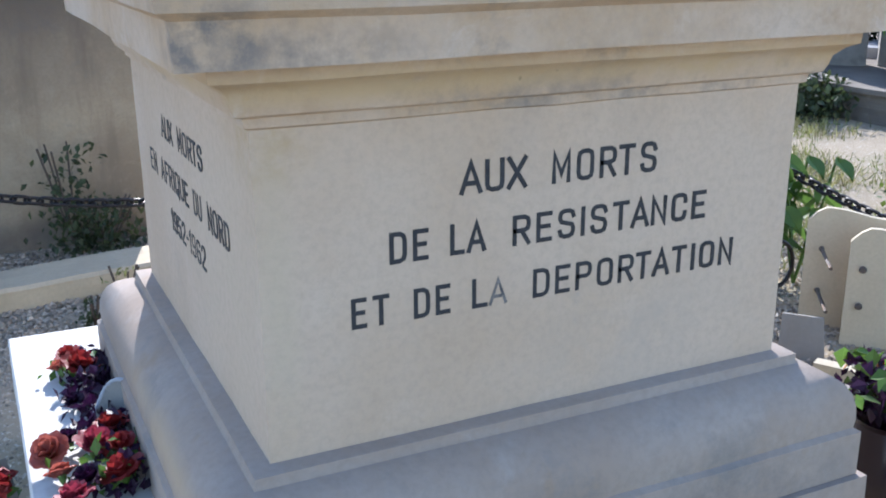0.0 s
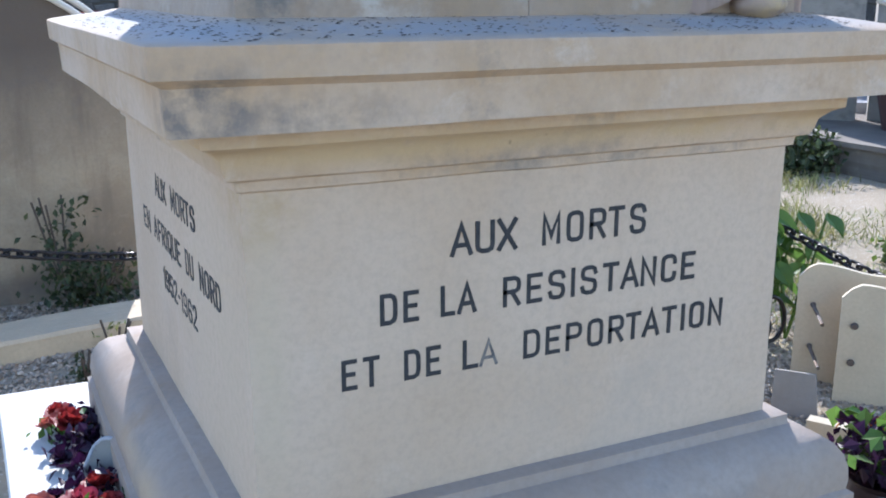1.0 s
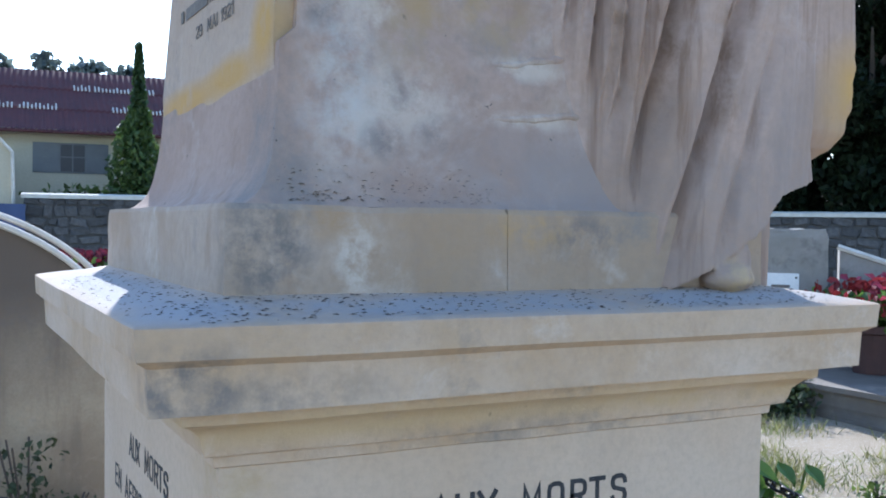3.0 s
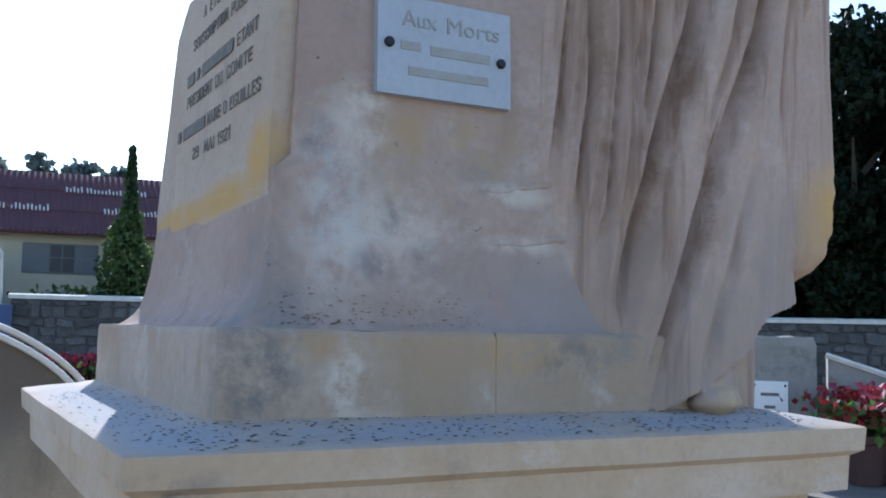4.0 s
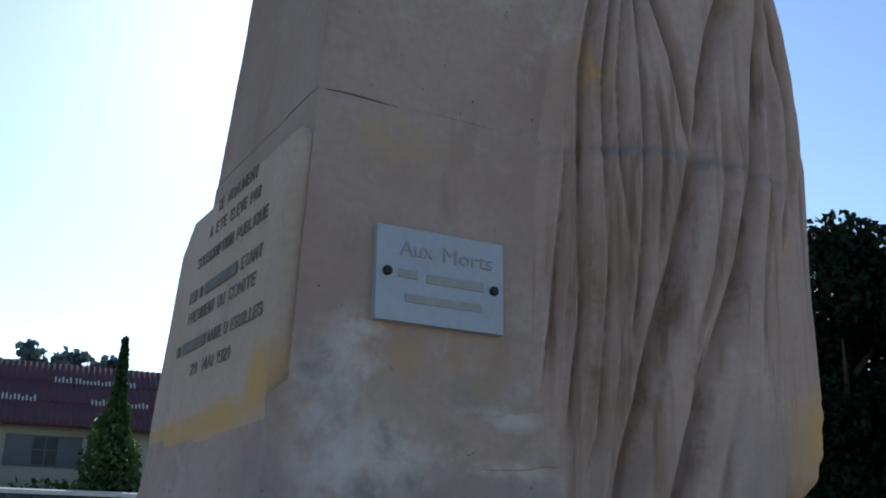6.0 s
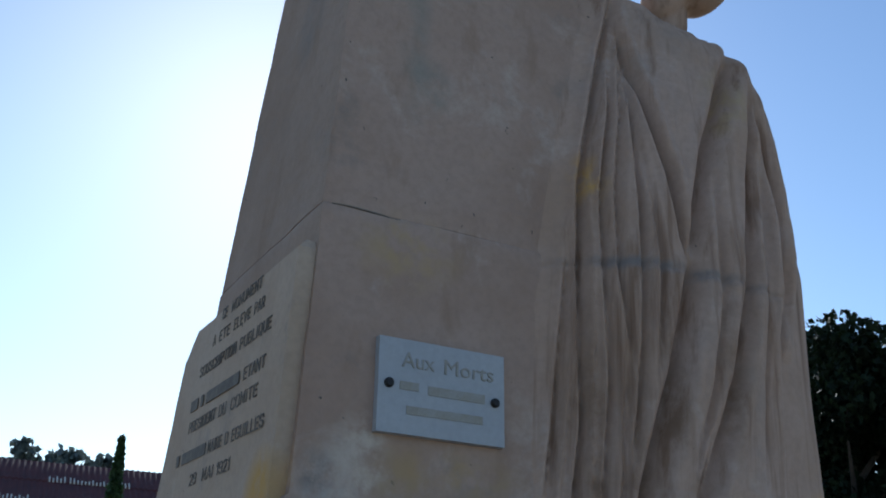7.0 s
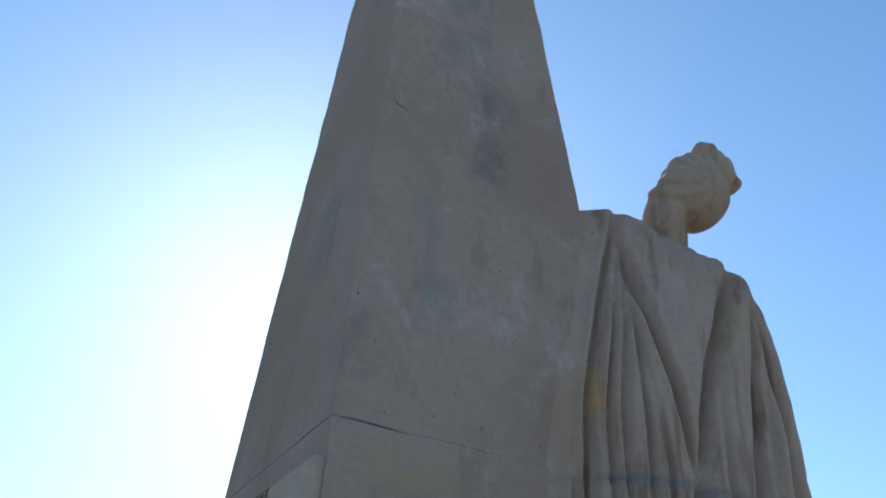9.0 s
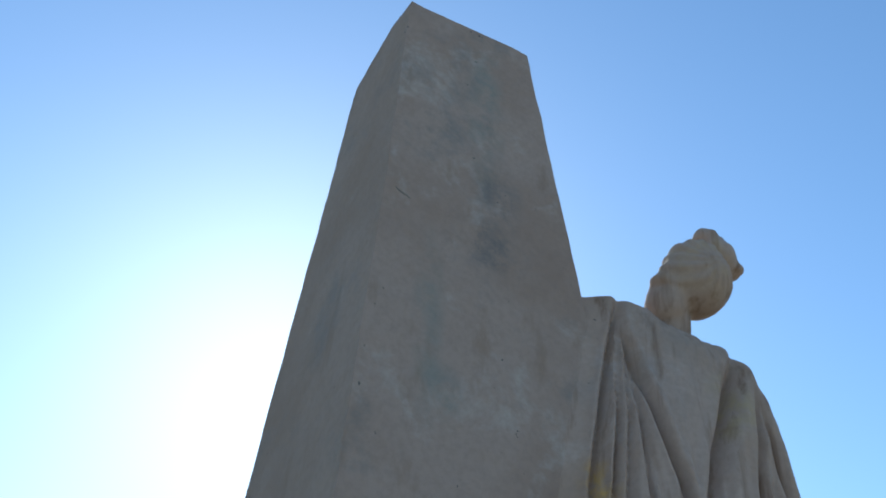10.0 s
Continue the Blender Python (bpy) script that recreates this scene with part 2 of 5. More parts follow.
M_PEBBLE = mat("pale_pebbles", (0.43, 0.365, 0.28), (0.28, 0.225, 0.165), scale=8, rough=0.9, bump=0.1, per_island=0.55)
M_KERB = mat("cream_concrete_kerb", (0.58, 0.47, 0.31), (0.47, 0.37, 0.24), scale=5, bump=0.5, stain=(0.22, 0.18, 0.13), stain_scale=3)
M_STUCCO = limestone("brown_stained_render_shaded_foot", (0.335, 0.268, 0.180), (0.240, 0.185, 0.122), (0.370, 0.305, 0.212), (0.190, 0.145, 0.100), pale_at=0.50, streak_at=0.53, streak_size=5.0, soot=0.75, relief=0.7,
                     # stain from the top down; the low band is shade painted along the foot
                     patches=[((0.6, 0.0, 1.55), (1.7, 2.5, 0.95), (0.105, 0.082, 0.062), 0.95), ((0.6, 0.0, 0.05), (1.6, 0.5, 0.14), (0.12, 0.095, 0.075), 0.8)])
M_TRIM = mat("whitewashed_edge", (0.66, 0.62, 0.54), (0.5, 0.46, 0.38), scale=8, bump=0.3)
M_CONC = mat("grey_concrete", (0.30, 0.28, 0.25), (0.20, 0.18, 0.15), scale=3, bump=0.5, stain=(0.12, 0.105, 0.09), stain_scale=2.5, stain_at=0.55)
M_OLDCONC = mat("dark_stained_concrete", (0.20, 0.17, 0.135), (0.12, 0.10, 0.08), scale=2.5, bump=0.6, stain=(0.30, 0.25, 0.19), stain_scale=1.6, stain_at=0.56)
M_BOARD = mat("cream_stone_board", (0.55, 0.47, 0.33), (0.47, 0.39, 0.27), scale=5, bump=0.2)
M_RUBBLE = mat("rubble_stone", (0.10, 0.093, 0.088), (0.045, 0.042, 0.040), scale=4, bump=0.7, bump_scale=20, per_object=0.35)
M_MORTAR = mat("wall_mortar", (0.09, 0.085, 0.08), (0.06, 0.055, 0.05), scale=4, bump=0.6, bump_scale=20)
M_HOUSE = mat("cream_house_render", (0.50, 0.45, 0.33), (0.44, 0.39, 0.28), scale=1.5, bump=0.2)
M_ROOF = mat("weathered_red_roof", (0.10, 0.028, 0.028), (0.06, 0.022, 0.025), scale=2.5, rough=0.85, bump=0.4, bump_scale=12, stain=(0.16, 0.08, 0.075), stain_scale=2)
M_PANE = mat("dark_window_glass", (0.012, 0.014, 0.02), (0.02, 0.02, 0.025), rough=0.45, bump=0)
M_SHUTTER = mat("grey_window_panel", (0.13, 0.135, 0.14), (0.09, 0.10, 0.105), rough=0.5, bump=0.1)
M_BLUE = mat("blue_painted_metal", (0.03, 0.06, 0.16), (0.02, 0.04, 0.11), rough=0.5, bump=0.1)
M_BARK = mat("brown_bark", (0.10, 0.075, 0.055), (0.06, 0.045, 0.035), scale=6, bump=0.8, bump_scale=20)


def leaf_mat(name, base, second, through_light=0.35):
    m = mat(name, base, second, scale=3, rough=0.55, bump=0.0, per_island=0.45)
    b = m.node_tree.nodes["Principled BSDF"]
    tr = m.node_tree.nodes.new("ShaderNodeBsdfTranslucent")
    src = b.inputs["Base Color"].links[0].from_socket
    m.node_tree.links.new(src, tr.inputs[0])
    mx = m.node_tree.nodes.new("ShaderNodeMixShader")
    mx.inputs[0].default_value = through_light
    out = [n for n in m.node_tree.nodes if n.type == "OUTPUT_MATERIAL"][0]
    m.node_tree.links.new(b.outputs[0], mx.inputs[1])
    m.node_tree.links.new(tr.outputs[0], mx.inputs[2])
    m.node_tree.links.new(mx.outputs[0], out.inputs[0])
    return m


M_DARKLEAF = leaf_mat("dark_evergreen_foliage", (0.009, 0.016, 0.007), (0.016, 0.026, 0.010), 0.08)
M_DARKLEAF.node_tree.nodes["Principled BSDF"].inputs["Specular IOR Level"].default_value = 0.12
M_CYPRESS = leaf_mat("cypress_foliage", (0.03, 0.065, 0.02), (0.05, 0.085, 0.02))
M_SKIRT = leaf_mat("young_cypress_foliage", (0.085, 0.13, 0.028), (0.05, 0.09, 0.02), 0.3)
M_BUSH = leaf_mat("yellow_green_foliage", (0.09, 0.13, 0.025), (0.06, 0.10, 0.02))
# distance haze is mixed into this pale blue-grey leaf colour
M_FARLEAF = leaf_mat("hazed_far_foliage", (0.11, 0.14, 0.13), (0.14, 0.17, 0.15))
M_PLANT = leaf_mat("fresh_green_leaves", (0.11, 0.20, 0.035), (0.08, 0.15, 0.03))
M_WEED = leaf_mat("dull_weed_leaves", (0.05, 0.07, 0.025), (0.07, 0.085, 0.03))
M_DRY = leaf_mat("dry_grass_blades", (0.30, 0.27, 0.11), (0.16, 0.20, 0.06))
M_ROSE = leaf_mat("faded_red_petals", (0.34, 0.035, 0.03), (0.15, 0.008, 0.018))
M_MAROON = leaf_mat("dark_red_petals", (0.09, 0.008, 0.018), (0.16, 0.02, 0.035))
M_SALMON = leaf_mat("sun_bleached_petals", (0.46, 0.13, 0.09), (0.30, 0.05, 0.04))
M_PINK = leaf_mat("pink_petals", (0.36, 0.045, 0.08), (0.25, 0.03, 0.05))
M_PURPLE = leaf_mat("dark_purple_petals", (0.035, 0.008, 0.04), (0.02, 0.006, 0.025))
M_ORANGE = leaf_mat("orange_petals", (0.60, 0.20, 0.02), (0.5, 0.14, 0.02))
M_POT = mat("dark_terracotta_planter", (0.085, 0.040, 0.032), (0.06, 0.03, 0.025), scale=8, bump=0.2)
M_DARKPOT = mat("dark_glazed_vase", (0.010, 0.005, 0.008), (0.018, 0.008, 0.012), rough=0.25, bump=0.05)
M_ENAMEL = mat("grey_enamel_plate", (0.24, 0.225, 0.19), (0.16, 0.15, 0.13), scale=12, rough=0.5, bump=0.1)


# ---- builders ----
def link_mesh(name, me, material, parent=None, label="", smooth=False):
    if not me.materials:
        me.materials.append(material)
    if smooth:
        me.polygons.foreach_set("use_smooth", [True] * len(me.polygons))
        me.set_sharp_from_angle(angle=radians(38))
    ob = new(name, me)
    if parent:
        ob.parent = parent
    if label:
        ob["label"] = label
    return ob


def part(name, bm, material, parent=None, label="", smooth=False):
    bmesh.ops.recalc_face_normals(bm, faces=bm.faces)
    me = bpy.data.meshes.new(name)
    bm.to_mesh(me)
    bm.free()
    return link_mesh(name, me, material, parent, label, smooth)


def pydata(name, verts, faces, material, parent=None, label="", smooth=False):
    me = bpy.data.meshes.new(name)
    me.from_pydata(verts, [], faces)
    me.update()
    return link_mesh(name, me, material, parent, label, smooth)


def thing(name, label, category, at=(0, 0, 0), turn=0, group="", kind=""):
    ob = new(name)
    ob.matrix_basis = pose(*at, 0, 0, turn)
    ob.empty_display_size = 0.1
    return tagged(ob, label, category, group, kind)


def rings(sections, bevel=0.0, wobble=0.0, cuts=0):
    """A closed body through level or tilted rectangles (x0, x1, y0, y1, z)."""
    bm = bmesh.new()
    loops = []
    for x0, x1, y0, y1, z in sections:
        loops.append([bm.verts.new(p) for p in ((x0, y0, z), (x1, y0, z), (x1, y1, z), (x0, y1, z))])
    for a, b in zip(loops, loops[1:]):
        for i in range(4):
            bm.faces.new((a[i], a[(i + 1) % 4], b[(i + 1) % 4], b[i]))
    bm.faces.new(loops[0][::-1])
    bm.faces.new(loops[-1])
    if bevel:
        sharp = [e for e in bm.edges if len(e.link_faces) == 2 and e.calc_face_angle(0) > 0.5]
        bmesh.ops.bevel(bm, geom=sharp, offset=bevel, segments=2, affect="EDGES", profile=0.6)
    if cuts:
        bmesh.ops.subdivide_edges(bm, edges=[e for e in bm.edges if e.calc_length() > 0.08], cuts=cuts, use_grid_fill=True)
    if wobble:
        for v in bm.verts:
            v.co += noise.noise_vector(v.co * 9) * wobble + noise.noise_vector(v.co * 31) * wobble * 0.5
    return bm


def moulding(profile, x0, x1, y0, y1, bevel=0.003, wobble=0.002, cuts=6):
    """A rectangular body whose sides follow a profile of (offset, height)."""
    return rings([(x0 - o, x1 + o, y0 - o, y1 + o, z) for o, z in profile], bevel, wobble, cuts)


def box(sx, sy, sz, bevel=0.004, at=(0, 0, 0)):
    x, y, z = at
    return rings([(x - sx / 2, x + sx / 2, y - sy / 2, y + sy / 2, z), (x - sx / 2, x + sx / 2, y - sy / 2, y + sy / 2, z + sz)], bevel)


def lathe(profile, seg=20):
    bm = bmesh.new()
    loops = [[bm.verts.new((r * math.cos(2 * math.pi * i / seg), r * math.sin(2 * math.pi * i / seg), z)) for i in range(seg)] for r, z in profile]
    for a, b in zip(loops, loops[1:]):
        for i in range(seg):
            bm.faces.new((a[i], a[(i + 1) % seg], b[(i + 1) % seg], b[i]))
    bm.faces.new(loops[0][::-1])
    bm.faces.new(loops[-1])
    return bm


def tube(points, radius, seg=8):
    bm = bmesh.new()
    pts = [Vector(p) for p in points]
    loops = []
    for i, p in enumerate(pts):
        d = (pts[min(i + 1, len(pts) - 1)] - pts[max(i - 1, 0)]).normalized()
        a = d.cross(Vector((0.3, 0.2, 0.93))).normalized()
        b = d.cross(a)
        r = radius[i] if isinstance(radius, (list, tuple)) else radius
        loops.append([bm.verts.new(p + (a * math.cos(2 * math.pi * k / seg) + b * math.sin(2 * math.pi * k / seg)) * r) for k in range(seg)])
    for a, b in zip(loops, loops[1:]):
        for i in range(seg):
            bm.faces.new((a[i], a[(i + 1) % seg], b[(i + 1) % seg], b[i]))
    bm.faces.new(loops[0][::-1])
    bm.faces.new(loops[-1])
    return bm


def blob(bm, c, r, wob=0.0, freq=8.0, turn=None, sub=3):
    start = len(bm.verts)
    made = bmesh.ops.create_icosphere(bm, subdivisions=sub, radius=1.0)["verts"]
    for v in made:
        n = v.co.copy()
        p = Vector((n.x * r[0], n.y * r[1], n.z * r[2]))
        p *= 1 + wob * noise.noise(n * freq * 0.3 + Vector(c) * 7)
        if turn:
            p.rotate(turn)
        v.co = p + Vector(c)


# ---- condensed stroke capitals: widths and centre lines in a unit box ----
GLYPHS = {}


def glyph(ch, width, *lines):
    GLYPHS[ch] = (width, lines)


RING = ((0.3, 0), (0.7, 0), (0.93, 0.07), (1, 0.22), (1, 0.78), (0.93, 0.93), (0.7, 1), (0.3, 1), (0.07, 0.93), (0, 0.78), (0, 0.22), (0.07, 0.07), (0.3, 0))
BOWL = ((0, 0), (0.62, 0), (0.9, 0.08), (1, 0.24), (1, 0.76), (0.9, 0.92), (0.62, 1), (0, 1), (0, 0))
HEAD = ((0, 0), (0, 1), (0.7, 1), (0.93, 0.93), (1, 0.82), (1, 0.66), (0.93, 0.55), (0.7, 0.48), (0, 0.48))
SNAKE = ((0, 0.2), (0.08, 0.06), (0.3, 0), (0.7, 0), (0.92, 0.06), (1, 0.2), (1, 0.32), (0.9, 0.45), (0.12, 0.58), (0, 0.7), (0, 0.82), (0.08, 0.94), (0.3, 1), (0.7, 1), (0.92, 0.94), (1, 0.8))
glyph("A", 0.74, ((0, 0), (0.5, 1), (1, 0)), ((0.2, 0.3), (0.8, 0.3)))
glyph("B", 0.64, HEAD, ((0.7, 0.48), (0.95, 0.4), (1, 0.25), (0.93, 0.08), (0.7, 0), (0, 0)))
glyph("C", 0.64, ((1, 0.74), (1, 0.8), (0.92, 0.94), (0.7, 1), (0.3, 1), (0.07, 0.93), (0, 0.78), (0, 0.22), (0.07, 0.07), (0.3, 0), (0.7, 0), (0.92, 0.06), (1, 0.2), (1, 0.26)))
glyph("D", 0.64, BOWL)
glyph("E", 0.58, ((1, 0), (0, 0), (0, 1), (1, 1)), ((0, 0.52), (0.85, 0.52)))
glyph("F", 0.56, ((0, 0), (0, 1), (1, 1)), ((0, 0.52), (0.85, 0.52)))
glyph("G", 0.64, ((1, 0.8), (0.92, 0.94), (0.7, 1), (0.3, 1), (0.07, 0.93), (0, 0.78), (0, 0.22), (0.07, 0.07), (0.3, 0), (0.7, 0), (0.92, 0.06), (1, 0.2), (1, 0.45), (0.6, 0.45)))
glyph("I", 0.16, ((0.5, 0), (0.5, 1)))
glyph("L", 0.54, ((0, 1), (0, 0), (1, 0)))
glyph("M", 0.68, ((0, 0), (0, 1), (0.5, 0.25), (1, 1), (1, 0)))
glyph("N", 0.62, ((0, 0), (0, 1), (1, 0), (1, 1)))
glyph("O", 0.65, RING)
glyph("P", 0.64, HEAD)
glyph("Q", 0.65, RING, ((0.6, 0.22), (1.0, -0.12)))
glyph("R", 0.64, HEAD, ((0.5, 0.48), (1, 0)))
glyph("S", 0.64, SNAKE)
glyph("T", 0.64, ((0, 1), (1, 1)), ((0.5, 0), (0.5, 1)))
glyph("U", 0.64, ((0, 1), (0, 0.22), (0.07, 0.07), (0.3, 0), (0.7, 0), (0.93, 0.07), (1, 0.22), (1, 1)))
glyph("V", 0.7, ((0, 1), (0.5, 0), (1, 1)))
glyph("X", 0.68, ((0, 0), (1, 1)), ((0, 1), (1, 0)))
glyph("1", 0.3, ((0, 0.8), (0.9, 1), (0.9, 0)))
glyph("2", 0.6, ((0, 0.8), (0.08, 0.94), (0.3, 1), (0.7, 1), (0.92, 0.94), (1, 0.8), (1, 0.62), (0, 0.12), (0, 0), (1, 0)))
glyph("5", 0.6, ((1, 1), (0, 1), (0, 0.55), (0.7, 0.58), (0.95, 0.48), (1, 0.3), (0.92, 0.06), (0.7, 0), (0.3, 0), (0, 0.15)))
glyph("6", 0.6, ((1, 0.85), (0.7, 1), (0.3, 1), (0.07, 0.93), (0, 0.78), (0, 0.22), (0.07, 0.07), (0.3, 0), (0.7, 0), (0.93, 0.07), (1, 0.22), (1, 0.38), (0.9, 0.5), (0.7, 0.55), (0, 0.5)))
glyph("9", 0.6, ((0, 0.15), (0.3, 0), (0.7, 0), (0.93, 0.07), (1, 0.22), (1, 0.78), (0.93, 0.93), (0.7, 1), (0.3, 1), (0.07, 0.93), (0, 0.78), (0, 0.62), (0.1, 0.5), (0.3, 0.45), (1, 0.5)))
glyph("-", 0.36, ((0, 0.48), (1, 0.48)))


def ribbon(bm, pts, half, y0, y1):
    """A flat-ended stroke along pts in the xz plane, mitred at its bends."""
    pts = [Vector(p) for p in pts]
    closed = (pts[0] - pts[-1]).length < 1e-6
    if closed:
        pts.pop()
    n = len(pts)
    sides = []
    for i, p in enumerate(pts):
        a = (p - pts[i - 1]).normalized() if i or closed else None
        b = (pts[(i + 1) % n] - p).normalized() if i < n - 1 or closed else None
        a, b = a or b, b or a
        m = (Vector((-a.y, a.x)) + Vector((-b.y, b.x)))
        m = m.normalized() if m.length > 0.1 else Vector((-a.y, a.x))
        m *= half / max(0.45, m.dot(Vector((-a.y, a.x))))
        if not closed and i in (0, n - 1):
            p = p + (-b if i == 0 else a) * half
        sides.append([bm.verts.new((q.x, y, q.y)) for q, y in ((p + m, y0), (p - m, y0), (p - m, y1), (p + m, y1))])
    for i in range(n if closed else n - 1):
        u, v = sides[i], sides[(i + 1) % n]
        for k in range(4):
            bm.faces.new((u[k], u[(k + 1) % 4], v[(k + 1) % 4], v[k]))
    if not closed:
        bm.faces.new(sides[0])
        bm.faces.new(sides[-1][::-1])


def word_mesh(text, width, height, depth, weight=0.145):
    """One painted word as a mesh in the xz plane, its baseline from the origin, fitted to a width and a cap height."""
    gap = 0.22
    tight = {"TA", "AT", "RT", "LA", "AU", "UX", "AN"}
    run, spots = 0.0, []
    for i, ch in enumerate(text):
        if i:
            run += gap * (0.4 if text[i - 1] + ch in tight else 1.0)
        spots.append(run)
        run += GLYPHS[ch][0]
    half = height * weight / 2
    bm = bmesh.new()
    k = 0
    for ch, at in zip(text, spots):
        w, lines = GLYPHS[ch]
        x0, x1 = at / run * width + half, (at + w) / run * width - half
        for line in lines:
            k += 1
            ribbon(bm, [(x0 + (x1 - x0) * u, half + (height - 2 * half) * v) for u, v in line], half, -depth / 2 - 0.00008 * k, depth / 2)
    bmesh.ops.recalc_face_normals(bm, faces=bm.faces)
    me = bpy.data.meshes.new("word")
    bm.to_mesh(me)
    bm.free()
    return me


def font_mesh(text, width, height, depth):
    """One word in the built-in font, fitted to a width and a height."""
    cu = bpy.data.curves.new("word", "FONT")
    cu.body, cu.extrude, cu.resolution_u = text, 0.05, 3
    ob = bpy.data.objects.new("word", cu)
    scene.collection.objects.link(ob)
    bpy.context.view_layer.update()
    me = bpy.data.meshes.new_from_object(ob.evaluated_get(bpy.context.evaluated_depsgraph_get()))
    bpy.data.objects.remove(ob)
    xs = [v.co.x for v in me.vertices]
    ys = [v.co.y for v in me.vertices]
    for v in me.vertices:
        v.co = ((v.co.x - min(xs)) / (max(xs) - min(xs)) * width, v.co.z / 0.05 * depth / 2, (v.co.y - min(ys)) / (max(ys) - min(ys)) * height)
    me.materials.clear()
    return me


def bar_mesh(width, height, depth):
    me = bpy.data.meshes.new("bar")
    bm = box(width, depth, height, 0.0, (width / 2, 0, 0))
    bm.to_mesh(me)
    bm.free()
    return me


def foliage(name, material, count, place, size, parent=None, label="", flat=0.0, tag=None):
    """Many small leaves; place(i) gives a centre."""
    verts, faces = [], []
    for i in range(count):
        c = Vector(place(i))
        s = size * random.uniform(0.6, 1.3)
        e = Euler((random.uniform(-1.4, 1.4), random.uniform(-1.4, 1.4), random.uniform(0, 6.28)))
        k = len(verts)
        for p in ((-0.5, 0, 0), (-0.12, 0.32, 0.1), (0.5, 0.05, 0), (-0.05, -0.32, 0.1)):
            q = Vector(p) * s
            q.rotate(e)
            verts.append(c + q)
        faces.append((k, k + 1, k + 2, k + 3))
    return pydata(name, verts, faces, material, parent, label)


# ---- ground ----
def build_ground():
    xs = [-3000, -300, -60, -20, -8] + [-4 + 0.14 * i for i in range(101)] + [14, 20, 60, 300, 3000]
    ys = [-3000, -300, -60, -20, -8] + [-3 + 0.14 * i for i in range(101)] + [14, 20, 60, 300, 3000]
    verts, faces = [], []
    for y in ys:
        for x in xs:
            z = 0.018 * noise.noise((x * 0.9, y * 0.9, 0)) + 0.008 * noise.noise((x * 4, y * 4, 3)) if abs(x) < 12 and abs(y) < 12 else 0.0
            verts.append((x, y, z))
    w = len(xs)
    for j in range(len(ys) - 1):
        for i in range(w - 1):
            a = j * w + i
            faces.append((a, a + 1, a + w + 1, a + w))
    tagged(pydata("ground", verts, faces, M_GRAVEL, smooth=True), "pale gravel and dry earth cemetery ground", "ground", kind="structure")


build_ground()

# ---- the memorial ----
W, D, Z0 = 1.10, 1.12, 0.60
ZT = 1.172
memorial = thing("war_memorial", "tall cream limestone war memorial with stepped pedestal and tapering stele", "monument")
part("step", rings([(-0.37, W + 0.13, 0.2, D + 0.37, -0.02), (-0.37, W + 0.13, 0.2, D + 0.37, 0.33), (-0.365, W + 0.13, 0.205, D + 0.365, 0.338)], 0.006, 0.002, 6), M_STEP, memorial,
     "pale worn stone step beside the pedestal")
part("footing", rings([(-0.16, W + 0.16, -0.16, D + 0.16, -0.03), (-0.155, W + 0.155, -0.155, D + 0.155, 0.3375)], 0.004, 0.002, 6), M_BASE, memorial, "grey stone footing")
part("base_moulding", moulding([(0.140, 0.338), (0.140, 0.438), (0.128, 0.445), (0.130, 0.465), (0.128, 0.495), (0.120, 0.522), (0.104, 0.545), (0.082, 0.562),
                                (0.055, 0.574), (0.040, 0.578), (0.036, 0.584), (0.036, 0.598), (0.032, 0.600)], 0, W, 0, D, 0.0), M_BASE, memorial,
     "grey limestone base with rounded shoulder", True)
die = part("die", rings([(0, W, 0, D, Z0 - 0.01), (0, W, 0, D, ZT + 0.01)], 0.007, 0.0014, 8), M_DIE, memorial, "smooth cream limestone block with black lettering")
part("cornice", moulding([(0.0, 1.166), (0.010, 1.170), (0.012, 1.186), (0.030, 1.192), (0.036, 1.206), (0.040, 1.224), (0.056, 1.240), (0.074, 1.248), (0.076, 1.272),
                          (0.128, 1.274), (0.131, 1.340), (0.150, 1.352), (0.152, 1.396), (0.146, 1.399), (-0.03, 1.432)], 0, W, 0, D, 0.0, 0.0025, 7), M_CORN, memorial,
     "weathered limestone cornice with sloping top", True)
for x0, x1 in ((0.005, 0.4994), (0.5006, W - 0.01)):
    part("plinth_block", rings([(x0, x1, 0.0, D, 1.40), (x0, x1, 0.0, D, 1.558), (x0 + 0.003, x1 - 0.003, 0.006, D - 0.006, 1.567)], 0.003, 0.003, 7), M_PLINTH, memorial,
         "stained limestone plinth block under the stele")

stele_sections = [(0.045, 1.06, 0.035, 1.085, 1.566), (0.060, 1.055, 0.043, 1.06, 1.575), (0.074, 1.05, 0.050, 1.045, 1.59), (0.087, 1.045, 0.058, 1.03, 1.61),
                  (0.097, 1.04, 0.065, 1.018, 1.64), (0.105, 1.035, 0.074, 1.005, 1.69), (0.111, 1.03, 0.082, 0.995, 1.75), (0.116, 1.025, 0.087, 0.985, 1.835),
                  (0.145, 1.015, 0.092, 0.93, 1.86)]


def stele_rect(z):
    k = z - 1.85
    return (0.145 + 0.044 * k, 1.02 - 0.160 * k, 0.090 + 0.045 * k, 0.912 - 0.182 * k, z)


JOINT = 2.428
upper_sections = [(a + 0.002, b, c + 0.004, d, z) for a, b, c, d, z in [stele_rect(z) for z in (JOINT + 0.0005, 2.6, 3.0, 3.4, 3.8, 3.975)]]
stele_sections += [stele_rect(z) for z in (2.1, 2.3, JOINT - 0.006)] + [(a + 0.003, b - 0.003, c + 0.004, d - 0.003, z) for a, b, c, d, z in [stele_rect(JOINT)]]
top = stele_rect(4.058)
